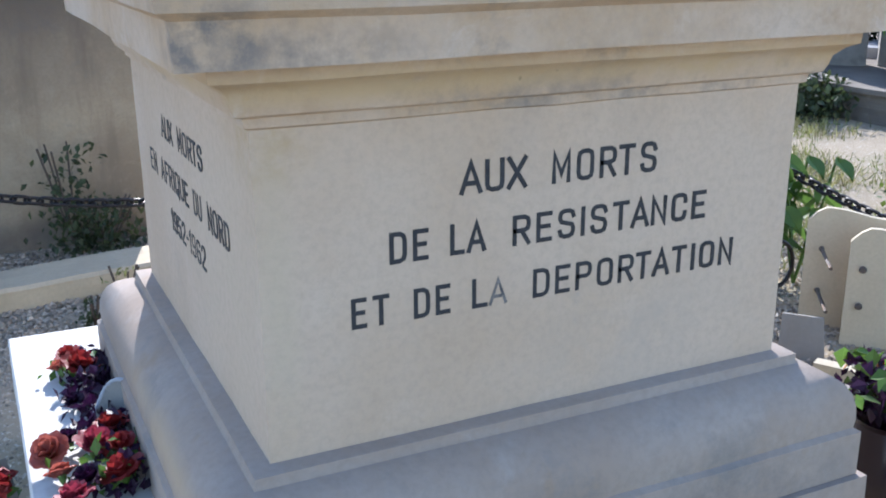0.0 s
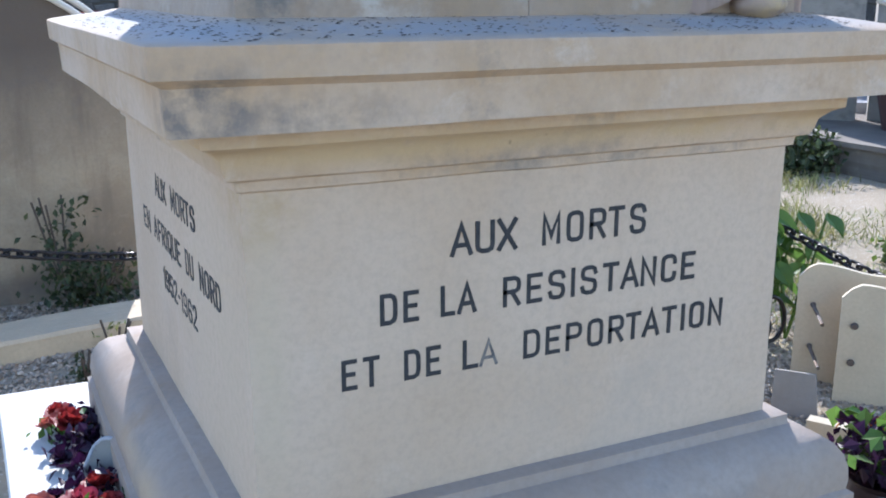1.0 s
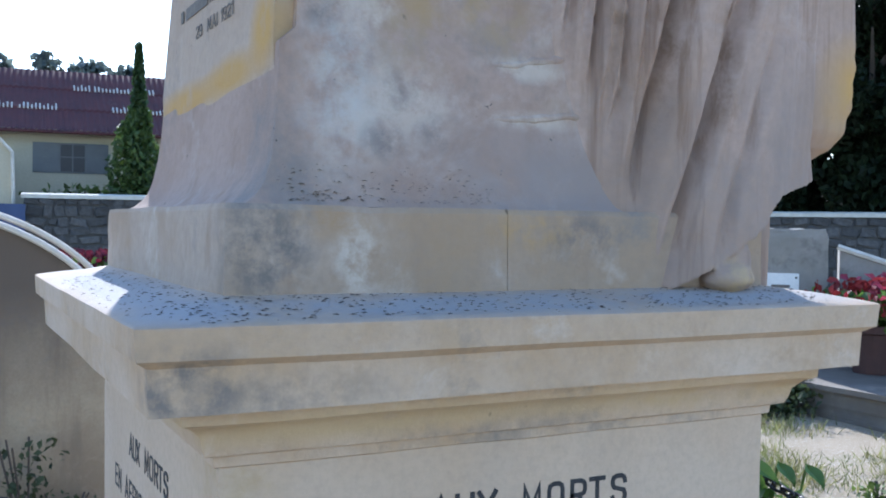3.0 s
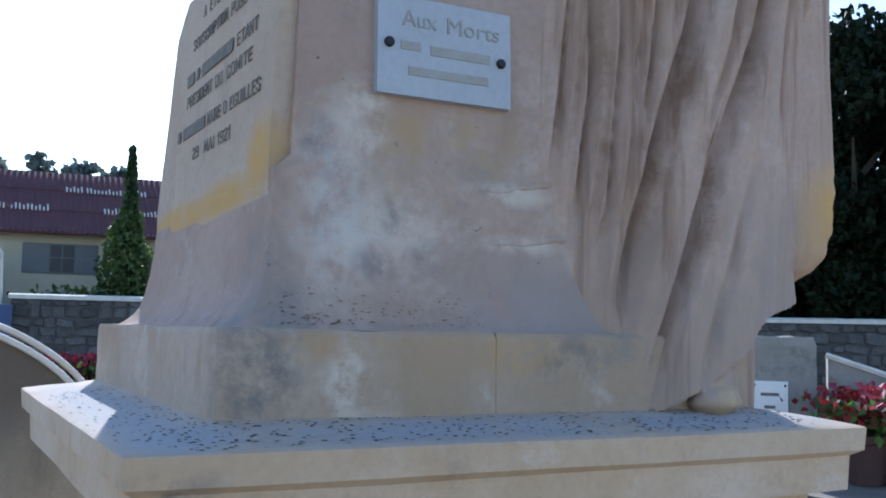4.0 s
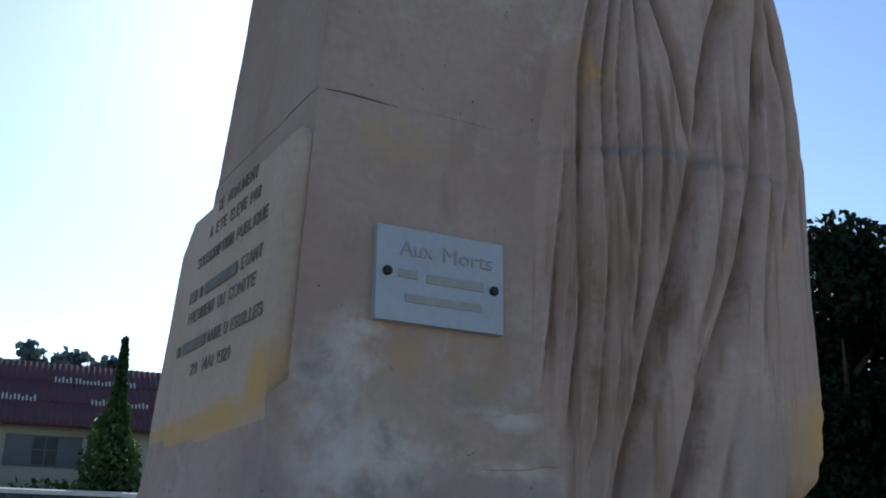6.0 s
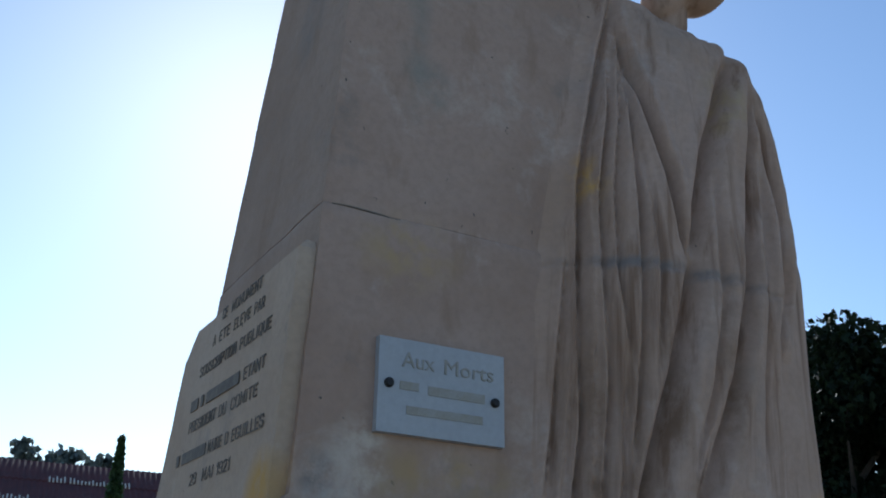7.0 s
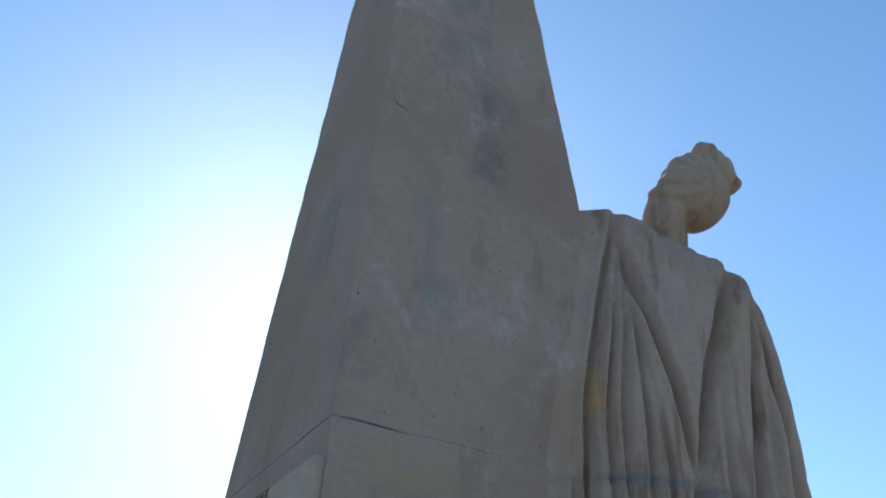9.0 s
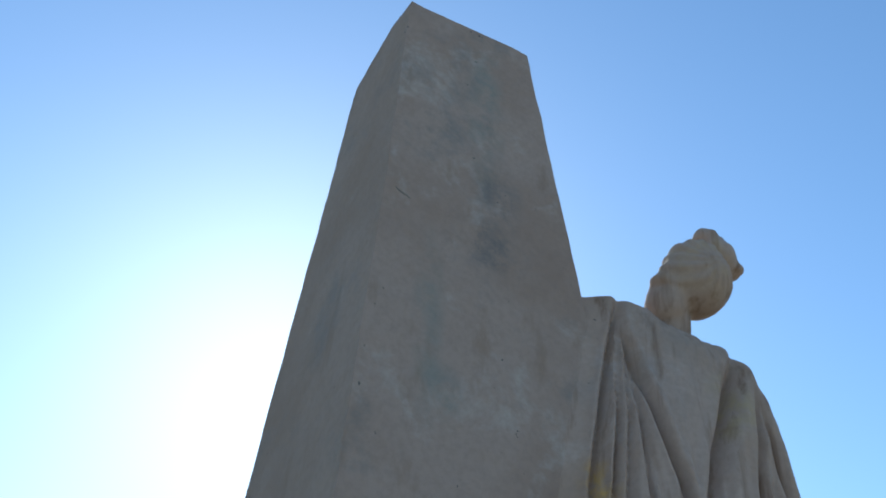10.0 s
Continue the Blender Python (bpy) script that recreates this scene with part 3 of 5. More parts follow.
upper_sections.append((top[0] + 0.004, top[1], top[2] + 0.005, 0.33, 4.058))
stele_sections += [(a + 0.006, b - 0.006, c + 0.006, d - 0.006, z) for a, b, c, d, z in [stele_rect(JOINT), stele_rect(JOINT + 0.003)]]
upper = rings(upper_sections, 0.0025, 0.003, 8)
for v in upper.verts:
    x0, x1, y0, y1 = stele_rect(v.co.z)[:4]
    lean = max(0.0, min(1.0, (v.co.z - 2.55) / 0.8)) * 0.012
    v.co.x += lean * max(0.0, 1 - (v.co.x - x0) / (x1 - x0)) * max(0.0, 1 - (v.co.y - y0) / (y1 - y0))
stele_top = part("stele_top", upper, M_STELE, memorial, "tapering upper block of the stele with grey weather streaks")
stele_low = part("stele", rings(stele_sections, 0.0, 0.003, 5), M_STELE, memorial, "tapering mottled limestone stele with flared foot", True)
# faces turned to -x get M_SIDE, a darker and browner limestone
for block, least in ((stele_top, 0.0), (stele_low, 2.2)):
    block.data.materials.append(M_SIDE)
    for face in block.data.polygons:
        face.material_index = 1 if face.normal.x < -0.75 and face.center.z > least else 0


def ledge(x0, z0, x1, z1, seed):
    """A rough tooling ledge left across the stele's front."""
    rows = sorted((r[4], r[2]) for r in stele_sections)
    pts = []
    for i in range(15):
        k = i / 14
        x, z = x0 + (x1 - x0) * k, z0 + (z1 - z0) * k + 0.005 * noise.noise((k * 6, seed, 0))
        below = max(r for r in rows if r[0] <= z)
        above = min(r for r in rows if r[0] > z)
        y = below[1] + (above[1] - below[1]) * (z - below[0]) / (above[0] - below[0])
        pts.append((x, y + 0.003, z))
    part("ledge", tube(pts, [0.003 + 0.007 * abs(math.sin(0.2 + i * 0.19)) * (0.7 + 0.5 * noise.noise((i * 0.7, seed, 2))) for i in range(15)], 8), M_STELE, memorial, "rough pale ledge in the stone")


def crack(x0, z0, x1, z1, width):
    """A thin dark crack let into the front of the upper block."""
    pts = []
    for i in range(9):
        k = i / 8
        z = z0 + (z1 - z0) * k + 0.006 * noise.noise((k * 5, x0 * 9, 1))
        pts.append((x0 + (x1 - x0) * k, stele_rect(z)[2] + 0.0035, z))
    part("crack", tube(pts, [width * (0.35 + 0.65 * math.sin(math.pi * (0.1 + 0.8 * i / 8))) for i in range(9)], 6), M_CARVED, memorial, "dark weathered crack")


crack(0.252, 3.302, 0.295, 3.285, 0.0028)
crack(0.19, 2.428, 0.34, 2.424, 0.0022)
ledge(0.505, 1.824, 0.735, 1.864, 1)
ledge(0.508, 1.728, 0.722, 1.748, 5)
panel = part("inscription_panel", rings([(0.1150, 0.30, 0.110, 0.975, 1.70), (0.1125, 0.30, 0.110, 0.990, 1.835), (0.116, 0.30, 0.110, 0.985, 1.90), (0.128, 0.30, 0.116, 0.905, 2.26),
                                         (0.131, 0.30, 0.120, 0.82, 2.325), (0.150, 0.30, 0.132, 0.78, 2.345)], 0.008, 0.002, 6), M_PANEL, memorial, "limestone panel with carved inscription")


def words_front(z, height, words):
    for text, a, b in words:
        ob = link_mesh("lettering", word_mesh(text, b - a, height, 0.0024), M_LETTER, die)
        ob.matrix_basis = pose(a, 0.0, z)


words_front(1.025, 0.058, [("AUX", 0.355, 0.487), ("MORTS", 0.538, 0.765)])
words_front(0.920, 0.056, [("DE", 0.224, 0.296), ("LA", 0.337, 0.407), ("RESISTANCE", 0.460, 0.889)])
words_front(0.815, 0.055, [("ET", 0.153, 0.222), ("DE", 0.267, 0.337), ("L", 0.380, 0.411), ("DEPORTATION", 0.504, 0.966)])
worn = link_mesh("lettering", word_mesh("A", 0.037, 0.050, 0.0024, 0.12), M_WORN, die, "worn letter with flaked paint")
worn.matrix_basis = pose(0.4135, 0.0, 0.815)


def words_left(parent, material, z, height, words, x=lambda z: 0.0, depth=0.0024, weight=0.115):
    for text, a, b in words:
        me = word_mesh(text, a - b, height, depth, weight) if text[0] != "#" else bar_mesh(a - b, height, depth)
        ob = link_mesh("lettering", me, material, parent)
        ob.matrix_basis = pose(x(z), a, z, 0, 0, -90)


words_left(die, M_LETTER, 1.026, 0.050, [("AUX", 0.765, 0.640), ("MORTS", 0.585, 0.360)])
words_left(die, M_LETTER, 0.920, 0.052, [("EN", 0.945, 0.865), ("AFRIQUE", 0.815, 0.520), ("DU", 0.470, 0.400), ("NORD", 0.345, 0.180)])
words_left(die, M_LETTER, 0.820, 0.050, [("1952-1962", 0.735, 0.395)])


def px_(z):
    return 0.112 + 0.036 * (z - 1.835) - 0.0005


for z, words in [(2.298, [("CE", 0.60, 0.565), ("MONUMENT", 0.53, 0.32)]), (2.245, [("A", 0.65, 0.63), ("ETE", 0.60, 0.52), ("ELEVE", 0.49, 0.375), ("PAR", 0.35, 0.285)]),
                 (2.185, [("SOUSCRIPTION", 0.725, 0.445), ("PUBLIQUE", 0.42, 0.22)]), (2.108, [("#", 0.76, 0.70), ("#", 0.675, 0.655), ("#", 0.63, 0.39), ("ETANT", 0.36, 0.225)]),
                 (2.056, [("PRESIDENT", 0.745, 0.53), ("DU", 0.505, 0.455), ("COMITE", 0.42, 0.25)]),
                 (1.986, [("#", 0.815, 0.79), ("#", 0.765, 0.57), ("MAIRE", 0.55, 0.45), ("D", 0.425, 0.405), ("EGUILLES", 0.38, 0.185)]), (1.928, [("29", 0.66, 0.61), ("MAI", 0.56, 0.48), ("1921", 0.455, 0.365)])]:
    words_left(panel, M_CARVED, z, 0.026, words, px_, 0.0014, 0.105)

# marble plaque screwed to the stele
plaque = thing("memorial_plaque", "pale grey marble plaque with faded gilt lettering screwed to the stele", "plaque")
plaque.matrix_basis = pose(0.296, 0.088, 1.985, 0, 0, 0) @ pose(0, 0, 0, -2.6, 0, 0)
slab = part("slab", box(0.275, 0.018, 0.183, 0.002, (0.1375, 0, 0)), M_MARBLE, plaque)
for sx, sz in ((0.022, 0.093), (0.253, 0.085)):
    sc = part("screw", lathe([(0.0095, 0), (0.0095, 0.005), (0.007, 0.008)], 14), M_IRON, plaque, "black domed screw head")
    sc.matrix_basis = pose(sx, -0.009, sz, 90, 0, 0)
for text, a, b, z in (("Aux", 0.048, 0.118, 0.128), ("Morts", 0.140, 0.250, 0.126)):
    ob = link_mesh("lettering", font_mesh(text, b - a, 0.030, 0.003), M_GILT, plaque)
    ob.matrix_basis = pose(a, -0.0095, z)
for a, b, z, hh in ((0.045, 0.085, 0.084, 0.016), (0.105, 0.230, 0.080, 0.018), (0.060, 0.225, 0.038, 0.016)):
    ob = link_mesh("lettering", bar_mesh(b - a, hh, 0.002), M_GILT, plaque)
    ob.matrix_basis = pose(a, -0.0095, z)


# ---- the draped statue ----
def interp(table, v):
    for (a, p), (b, q) in zip(table, table[1:]):
        if v <= b:
            k = max(0.0, min(1.0, (v - a) / (b - a)))
            k = k * k * (3 - 2 * k) * 0.5 + k * 0.5
            return p + (q - p) * k
    return table[-1][1]


LEFT = [(1.42, 0.71), (1.6, 0.69), (1.75, 0.65), (1.9, 0.60), (2.3, 0.62), (2.7, 0.68), (3.0, 0.75), (3.2, 0.79)]
RIGHT = [(1.42, 1.285), (1.9, 1.285), (2.15, 1.305), (2.35, 1.362), (2.55, 1.411), (2.72, 1.402), (2.9, 1.366), (3.02, 1.33), (3.2, 1.28)]
FRONT = [(1.42, -0.045), (1.7, -0.03), (2.3, -0.03), (2.8, 0.0), (3.0, 0.02), (3.2, 0.04)]
BACKING = [(1.42, 0.010), (1.60, 0.045), (1.75, 0.085), (1.90, 0.096), (4.0, 0.190)]
HEM = [(0.60, 1.418), (0.85, 1.420), (0.878, 1.435), (0.943, 1.466), (1.033, 1.517), (1.071, 1.542), (1.122, 1.604), (1.217, 1.627), (1.30, 1.66)]
TOP = [(0.60, 3.12), (0.74, 3.165), (0.80, 3.195), (0.88, 3.205), (0.96, 3.17), (1.02, 3.125), (1.12, 3.115), (1.22, 3.12), (1.28, 3.085), (1.36, 2.98), (1.41, 2.80), (1.46, 2.6)]
# folds, each a line of (x, z) down the cloth: grooves have a positive depth, swelling ridges a negative one
FOLDS = []


def fold(width, depth, *line):
    FOLDS.append((width, depth, line))


fold(0.013, 0.034, (0.833, 3.06), (0.752, 2.77), (0.708, 2.56), (0.688, 2.35), (0.687, 2.02), (0.653, 1.80))
fold(0.010, 0.026, (0.838, 3.03), (0.802, 2.85), (0.757, 2.54), (0.752, 2.36), (0.757, 2.12), (0.744, 1.98), (0.726, 1.80), (0.695, 1.72))
fold(0.009, 0.022, (0.845, 3.00), (0.826, 2.77), (0.800, 2.55), (0.793, 2.37), (0.818, 2.16))
fold(0.010, 0.026, (0.852, 2.96), (0.864, 2.60), (0.856, 2.38), (0.835, 2.15), (0.805, 1.95))
fold(0.007, 0.014, (0.852, 2.85), (0.884, 2.62), (0.905, 2.42), (0.882, 2.20))
fold(0.013, 0.042, (0.843, 3.00), (0.905, 2.80), (0.952, 2.635), (0.985, 2.42))
fold(0.020, 0.040, (1.187, 3.01), (1.087, 2.765), (1.029, 2.57), (0.998, 2.41))
fold(0.020, 0.040, (1.000, 2.43), (0.925, 2.16), (0.868, 2.01), (0.828, 1.87), (0.795, 1.77), (0.757, 1.625))
fold(0.017, 0.034, (1.245, 2.92), (1.210, 2.70), (1.165, 2.45), (1.096, 2.183), (1.030, 2.024), (0.975, 1.876), (0.917, 1.71), (0.857, 1.57), (0.811, 1.445))
fold(0.011, 0.024, (1.000, 2.02), (0.945, 1.845), (0.895, 1.716), (0.860, 1.60), (0.815, 1.47))
fold(0.012, 0.020, (1.085, 2.66), (1.070, 2.36), (1.020, 2.15), (0.965, 1.97))
fold(0.012, 0.034, (1.271, 2.865), (1.300, 2.593), (1.287, 2.411), (1.252, 2.297), (1.236, 1.94), (1.222, 1.66))
fold(0.015, 0.018, (1.262, 2.80), (1.235, 2.50), (1.185, 2.20), (1.160, 1.95))
fold(0.010, 0.024, (0.655, 2.36), (0.635, 2.20), (0.618, 2.05), (0.592, 1.865))
fold(0.008, 0.014, (0.668, 2.20), (0.640, 1.95), (0.622, 1.80))
fold(0.008, 0.018, (0.722, 2.30), (0.716, 2.00), (0.692, 1.83), (0.672, 1.70))
fold(0.009, 0.018, (0.795, 2.12), (0.788, 1.95), (0.762, 1.80), (0.735, 1.66))
fold(0.008, 0.016, (0.775, 2.90), (0.735, 2.62), (0.722, 2.38))
fold(0.012, 0.012, (1.080, 1.90), (1.010, 1.66), (0.945, 1.49))
fold(0.040, -0.022, (1.095, 2.42), (1.010, 2.18), (0.930, 1.98), (0.872, 1.80), (0.820, 1.62))
fold(0.042, -0.022, (1.225, 2.97), (1.140, 2.70), (1.095, 2.42))
fold(0.060, -0.016, (1.170, 2.40), (1.130, 2.10), (1.100, 1.85), (1.060, 1.66))
fold(0.016, -0.012, (0.845, 3.02), (0.778, 2.78), (0.735, 2.56), (0.718, 2.36))


def fold_depth(x, z):
    groove, lip, swell = 0.0, 0.0, 0.0
    for w, h, line in FOLDS:
        top, low = line[0][1], line[-1][1]
        if low - 0.06 < z < top + 0.10:
            xf = line[-1][0]
            for (xa, za), (xb, zb) in zip(line, line[1:]):
                if z >= zb:
                    xf = xa + (xb - xa) * (za - z) / (za - zb)
                    break
            fade = min(1.0, (top + 0.10 - z) / 0.14) * min(1.0, (z - low + 0.06) / 0.16)
            if h < 0:
                swell += h * 0.7 * fade * math.exp(-((x - xf) / w) ** 2)
                continue
            u = abs(x - xf) / (w * 0.95)
            if u < 4:
                groove = max(groove, 1.38 * h * fade * math.exp(-u ** 1.6))
                lip = max(lip, 0.26 * h * fade * math.exp(-(u - 2.3) ** 2))
    return groove - lip + swell


def build_statue():
    bm = bmesh.new()
    nf, nb, rows = 320, 40, 230
    loops = []
    for j in range(rows + 1):
        v = j / rows
        loop = []
        for i in range(nf + nb):
            if i < nf:
                a = math.pi + math.pi * i / nf
            else:
                a = math.pi * (i - nf) / nb
            ca, sa = math.cos(a), math.sin(a)
            sx = math.copysign(abs(ca) ** 0.9, ca)
            sy = math.copysign(abs(sa) ** 0.62, sa)
            zg = 1.42 + 1.68 * v
            xl, xr, yf = interp(LEFT, zg), interp(RIGHT, zg), interp(FRONT, zg)
            x = (xl + xr) / 2 + sx * (xr - xl) / 2
            z = interp(HEM, x) + (interp(TOP, x) - interp(HEM, x)) * v
            xl, xr, yf = interp(LEFT, z), interp(RIGHT, z), interp(FRONT, z)
            x = (xl + xr) / 2 + sx * (xr - xl) / 2
            cap = 1.0 if v < 0.93 else math.sqrt(max(0.0, 1 - ((v - 0.93) / 0.07) ** 2)) * 0.75 + 0.25
            yc = 0.11
            edge = min(1.0, max(0.0, (x - xl) / (0.24 if z < 2.3 else 0.24 + 0.04 * min(1.0, (z - 2.3) / 0.5))))
            back = interp(BACKING, z)
            yf = back + (yf - back) * edge * edge * (3 - 2 * edge)
            yc = max(yc, yf + 0.03)
            y = yc + sy * (yc - yf) * cap if sa < 0 else yc + sy * 0.19 * cap
            if sa < 0:
                rec = max(0.0, y - interp(FRONT, z))  # folds lean over where the cloth falls back
                y += fold_depth(x - 0.72 * rec, z - 0.5 * rec * (z - 1.6)) * (-sa) ** 0.3 * min(1.0, edge * 4.0)
                u = x - (0.13 * (z - 2.4) if z < 2.4 else 0.25 * (x - 0.98) * (z - 2.4))
                y += 0.006 * noise.noise((u * 26, z * 0.5, 8)) * edge + 0.005 * noise.noise((u * 60, z * 0.8, 4)) * edge
                y += 0.005 * math.exp(-((z - 2.40 - 0.012 * (x - 1)) / 0.004) ** 2) + 0.003 * math.exp(-((z - 1.925) / 0.005) ** 2)
                y += 0.006 * noise.noise((x * 9, z * 2.5, 2)) + 0.002 * noise.noise((x * 30, z * 12, 5))
            loop.append(bm.verts.new((x, y, z)))
        loops.append(loop)
    n = nf + nb
    for a, b in zip(loops, loops[1:]):
        for i in range(n):
            bm.faces.new((a[i], a[(i + 1) % n], b[(i + 1) % n], b[i]))
    # hollow under the hem, so that its edge reads
    seam = [bm.verts.new((v.co.x * 0.97 + 0.03, 0.11, v.co.z + 0.06)) for v in loops[0]]
    for i in range(n):
        k = (i + 1) % n
        bm.faces.new((loops[0][k], loops[0][i], seam[i], seam[k]))
    bm.faces.new(seam[::-1])
    bm.faces.new(loops[-1])
    # cloak fall behind the hanging edge, ragged along its lower end
    edge_x = [(1.69, 1.35), (1.72, 1.41), (1.76, 1.445), (1.83, 1.468), (1.92, 1.478), (2.02, 1.472), (2.2, 1.463), (2.5, 1.47), (2.68, 1.42)]
    side = []
    for j in range(81):
        z = 1.69 + 0.99 * j / 80
        rx = interp(edge_x, z) - 1.292
        ragged = 0.012 * noise.noise((0, 3, z * 34)) * max(0.0, min(1.0, (2.0 - z) / 0.1))
        side.append([bm.verts.new((1.28 + (rx + ragged * (math.cos(t) > 0)) * math.cos(t), 0.12 + min(0.085, rx * 0.6) * math.sin(t), z)) for t in [2 * math.pi * k / 24 for k in range(24)]])
    for a, b in zip(side, side[1:]):
        for i in range(24):
            bm.faces.new((a[i], a[(i + 1) % 24], b[(i + 1) % 24], b[i]))
    bm.faces.new(side[0][::-1])
    bm.faces.new(side[-1])
    # neck, head, knot of hair, upturned crest, foot
    hb = bmesh.new()
    blob(hb, (1.080, 0.12, 3.17), (0.052, 0.054, 0.13), 0.02)
    blob(hb, (1.146, 0.075, 3.298), (0.093, 0.10, 0.112), 0.02, 9, Euler((0, 0.30, 0)))
    blob(hb, (1.144, 0.080, 3.350), (0.084, 0.090, 0.082), 0.02, 12)
    blob(hb, (1.112, 0.080, 3.292), (0.080, 0.085, 0.083), 0.02, 9)
    blob(hb, (1.060, 0.11, 3.215), (0.056, 0.066, 0.080), 0.03, 9, Euler((0, 0.35, 0)))
    blob(hb, (1.075, 0.10, 3.270), (0.060, 0.070, 0.060), 0.03, 9)
    blob(hb, (1.262, 0.10, 3.450), (0.074, 0.056, 0.046), 0.06, 12, Euler((0, 0.62, 0)))
    blob(hb, (1.318, 0.10, 3.418), (0.034, 0.042, 0.022), 0.05, 12, Euler((0, -0.15, 0)))
    blob(hb, (1.222, 0.10, 3.497), (0.030, 0.045, 0.036), 0.10, 12, Euler((0, -0.3, 0)))
    blob(hb, (1.258, 0.10, 3.482), (0.026, 0.045, 0.034), 0.10, 12, Euler((0, 0.5, 0)))
    hm = bpy.data.meshes.new("head")
    hb.to_mesh(hm)
    hb.free()
    ho = new("head", hm)
    rm = ho.modifiers.new("remesh", "REMESH")
    rm.mode, rm.voxel_size = "VOXEL", 0.007
    sm = ho.modifiers.new("smooth", "SMOOTH")
    sm.factor, sm.iterations = 0.5, 7
    bpy.context.view_layer.update()
    solid = bpy.data.meshes.new_from_object(ho.evaluated_get(bpy.context.evaluated_depsgraph_get()))
    bpy.data.objects.remove(ho)
    for v in solid.vertices:
        c = v.co - Vector((1.15, 0.10, 3.32))
        curl = math.atan2(c.z, c.x) * 5 + c.y * 25
        v.co += v.normal * (0.0028 * math.sin(curl * 3 + 3 * noise.noise(v.co * 10)) + 0.0015 * noise.noise(v.co * 40)) * (1.0 if v.co.z > 3.24 else 0.2)
    bm.from_mesh(solid)
    blob(bm, (0.985, -0.015, 1.445), (0.058, 0.050, 0.032), 0.08, 6)
    blob(bm, (1.005, 0.005, 1.475), (0.046, 0.050, 0.055), 0.06, 6)
    # squared stone left standing behind the foot
    post = rings([(1.04, 1.145, 0.03, 0.24, 1.412), (1.045, 1.140, 0.03, 0.24, 1.70)], 0.012, 0.004, 4)
    pm = bpy.data.meshes.new("support")
    post.to_mesh(pm)
    post.free()
    bm.from_mesh(pm)
    bmesh.ops.recalc_face_normals(bm, faces=bm.faces)
    whole = bpy.data.meshes.new("statue")
    bm.to_mesh(whole)
    bm.free()
    so = new("statue_parts", whole)
    rm = so.modifiers.new("remesh", "REMESH")
    rm.mode, rm.voxel_size = "VOXEL", 0.0042
    bpy.context.view_layer.update()
    stone = bpy.data.meshes.new_from_object(so.evaluated_get(bpy.context.evaluated_depsgraph_get()))
    bpy.data.objects.remove(so)
    stone.materials.clear()
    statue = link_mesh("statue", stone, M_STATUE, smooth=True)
    return tagged(statue, "weathered limestone statue of a draped standing figure against the stele", "statue")


build_statue()


# ---- fence of posts and chains round the memorial ----
def link_data():
    bm = tube([(0.024 * math.cos(t) + (0.012 if math.cos(t) > 0 else -0.012), 0, 0.019 * math.sin(t)) for t in [2 * math.pi * k / 14 for k in range(15)]], 0.0075, 7)
    me = bpy.data.meshes.new("link")
    bm.to_mesh(me)
    bm.free()
    me.materials.append(M_IRON)
    me.polygons.foreach_set("use_smooth", [True] * len(me.polygons))
    return me


LINK = link_data()


def chain(a, b, low, label):
    ch = thing("chain", label, "chain", group="chains round the memorial")
    a, b = Vector(a), Vector(b)
    n = 600
    pts = []
    for i in range(n + 1):
        k = i / n
        p = a.lerp(b, k)
        p.z = low + (a.z - low) * (2 * k - 1) ** 2
        pts.append(p)
    run, flip = 0.0, 0
    step_len = 0.052
    for p, q in zip(pts, pts[1:]):
        run += (q - p).length
        if run >= step_len:
            run -= step_len
            ob = new("link", LINK)
            ob.parent = ch
            d = (q - p).normalized()
            rot = d.to_track_quat("X", "Z").to_matrix().to_4x4()
            ob.matrix_basis = Matrix.Translation(q) @ rot @ pose(0, 0, 0, 90 * flip + 25)
            flip = 1 - flip


def fence_post(x, y):
    ob = thing("fence_post", "black cast-iron fence post holding the chains", "post", (x, y, 0), group="fence posts")
    part("shaft", lathe([(0.06, -0.02), (0.06, 0.05), (0.035, 0.08), (0.03, 0.8), (0.04, 0.84), (0.04, 0.98)], 16), M_IRON, ob, smooth=True)
    part("finial", lathe([(0.02, 0.98), (0.045, 1.02), (0.045, 1.05), (0.02, 1.09), (0.004, 1.11)], 16), M_IRON, ob, smooth=True)


for x, y in ((-1.65, 2.9), (2.75, 2.9), (2.75, -1.7)):
    fence_post(x, y)
chain((-1.65, 2.9, 0.95), (2.75, 2.9, 0.95), 0.33, "black iron chain hanging behind the memorial")
chain((2.75, 2.9, 0.97), (2.75, -1.7, 0.97), 0.366, "black iron chain hanging beside the memorial")


# ---- tombs, kerbs and walls ----
kerb = part("kerb", rings([(-2.6, 3.4, -0.14, 0.14, -0.03), (-2.6, 3.4, -0.14, 0.14, 0.085), (-2.6, 3.4, -0.125, 0.125, 0.1)], 0.006, 0.006, 30), M_KERB)
kerb.matrix_basis = pose(0, 2.88, 0, 0, 0, 9)
tagged(kerb, "cream weathered concrete kerb on the gravel", "kerb", kind="structure")


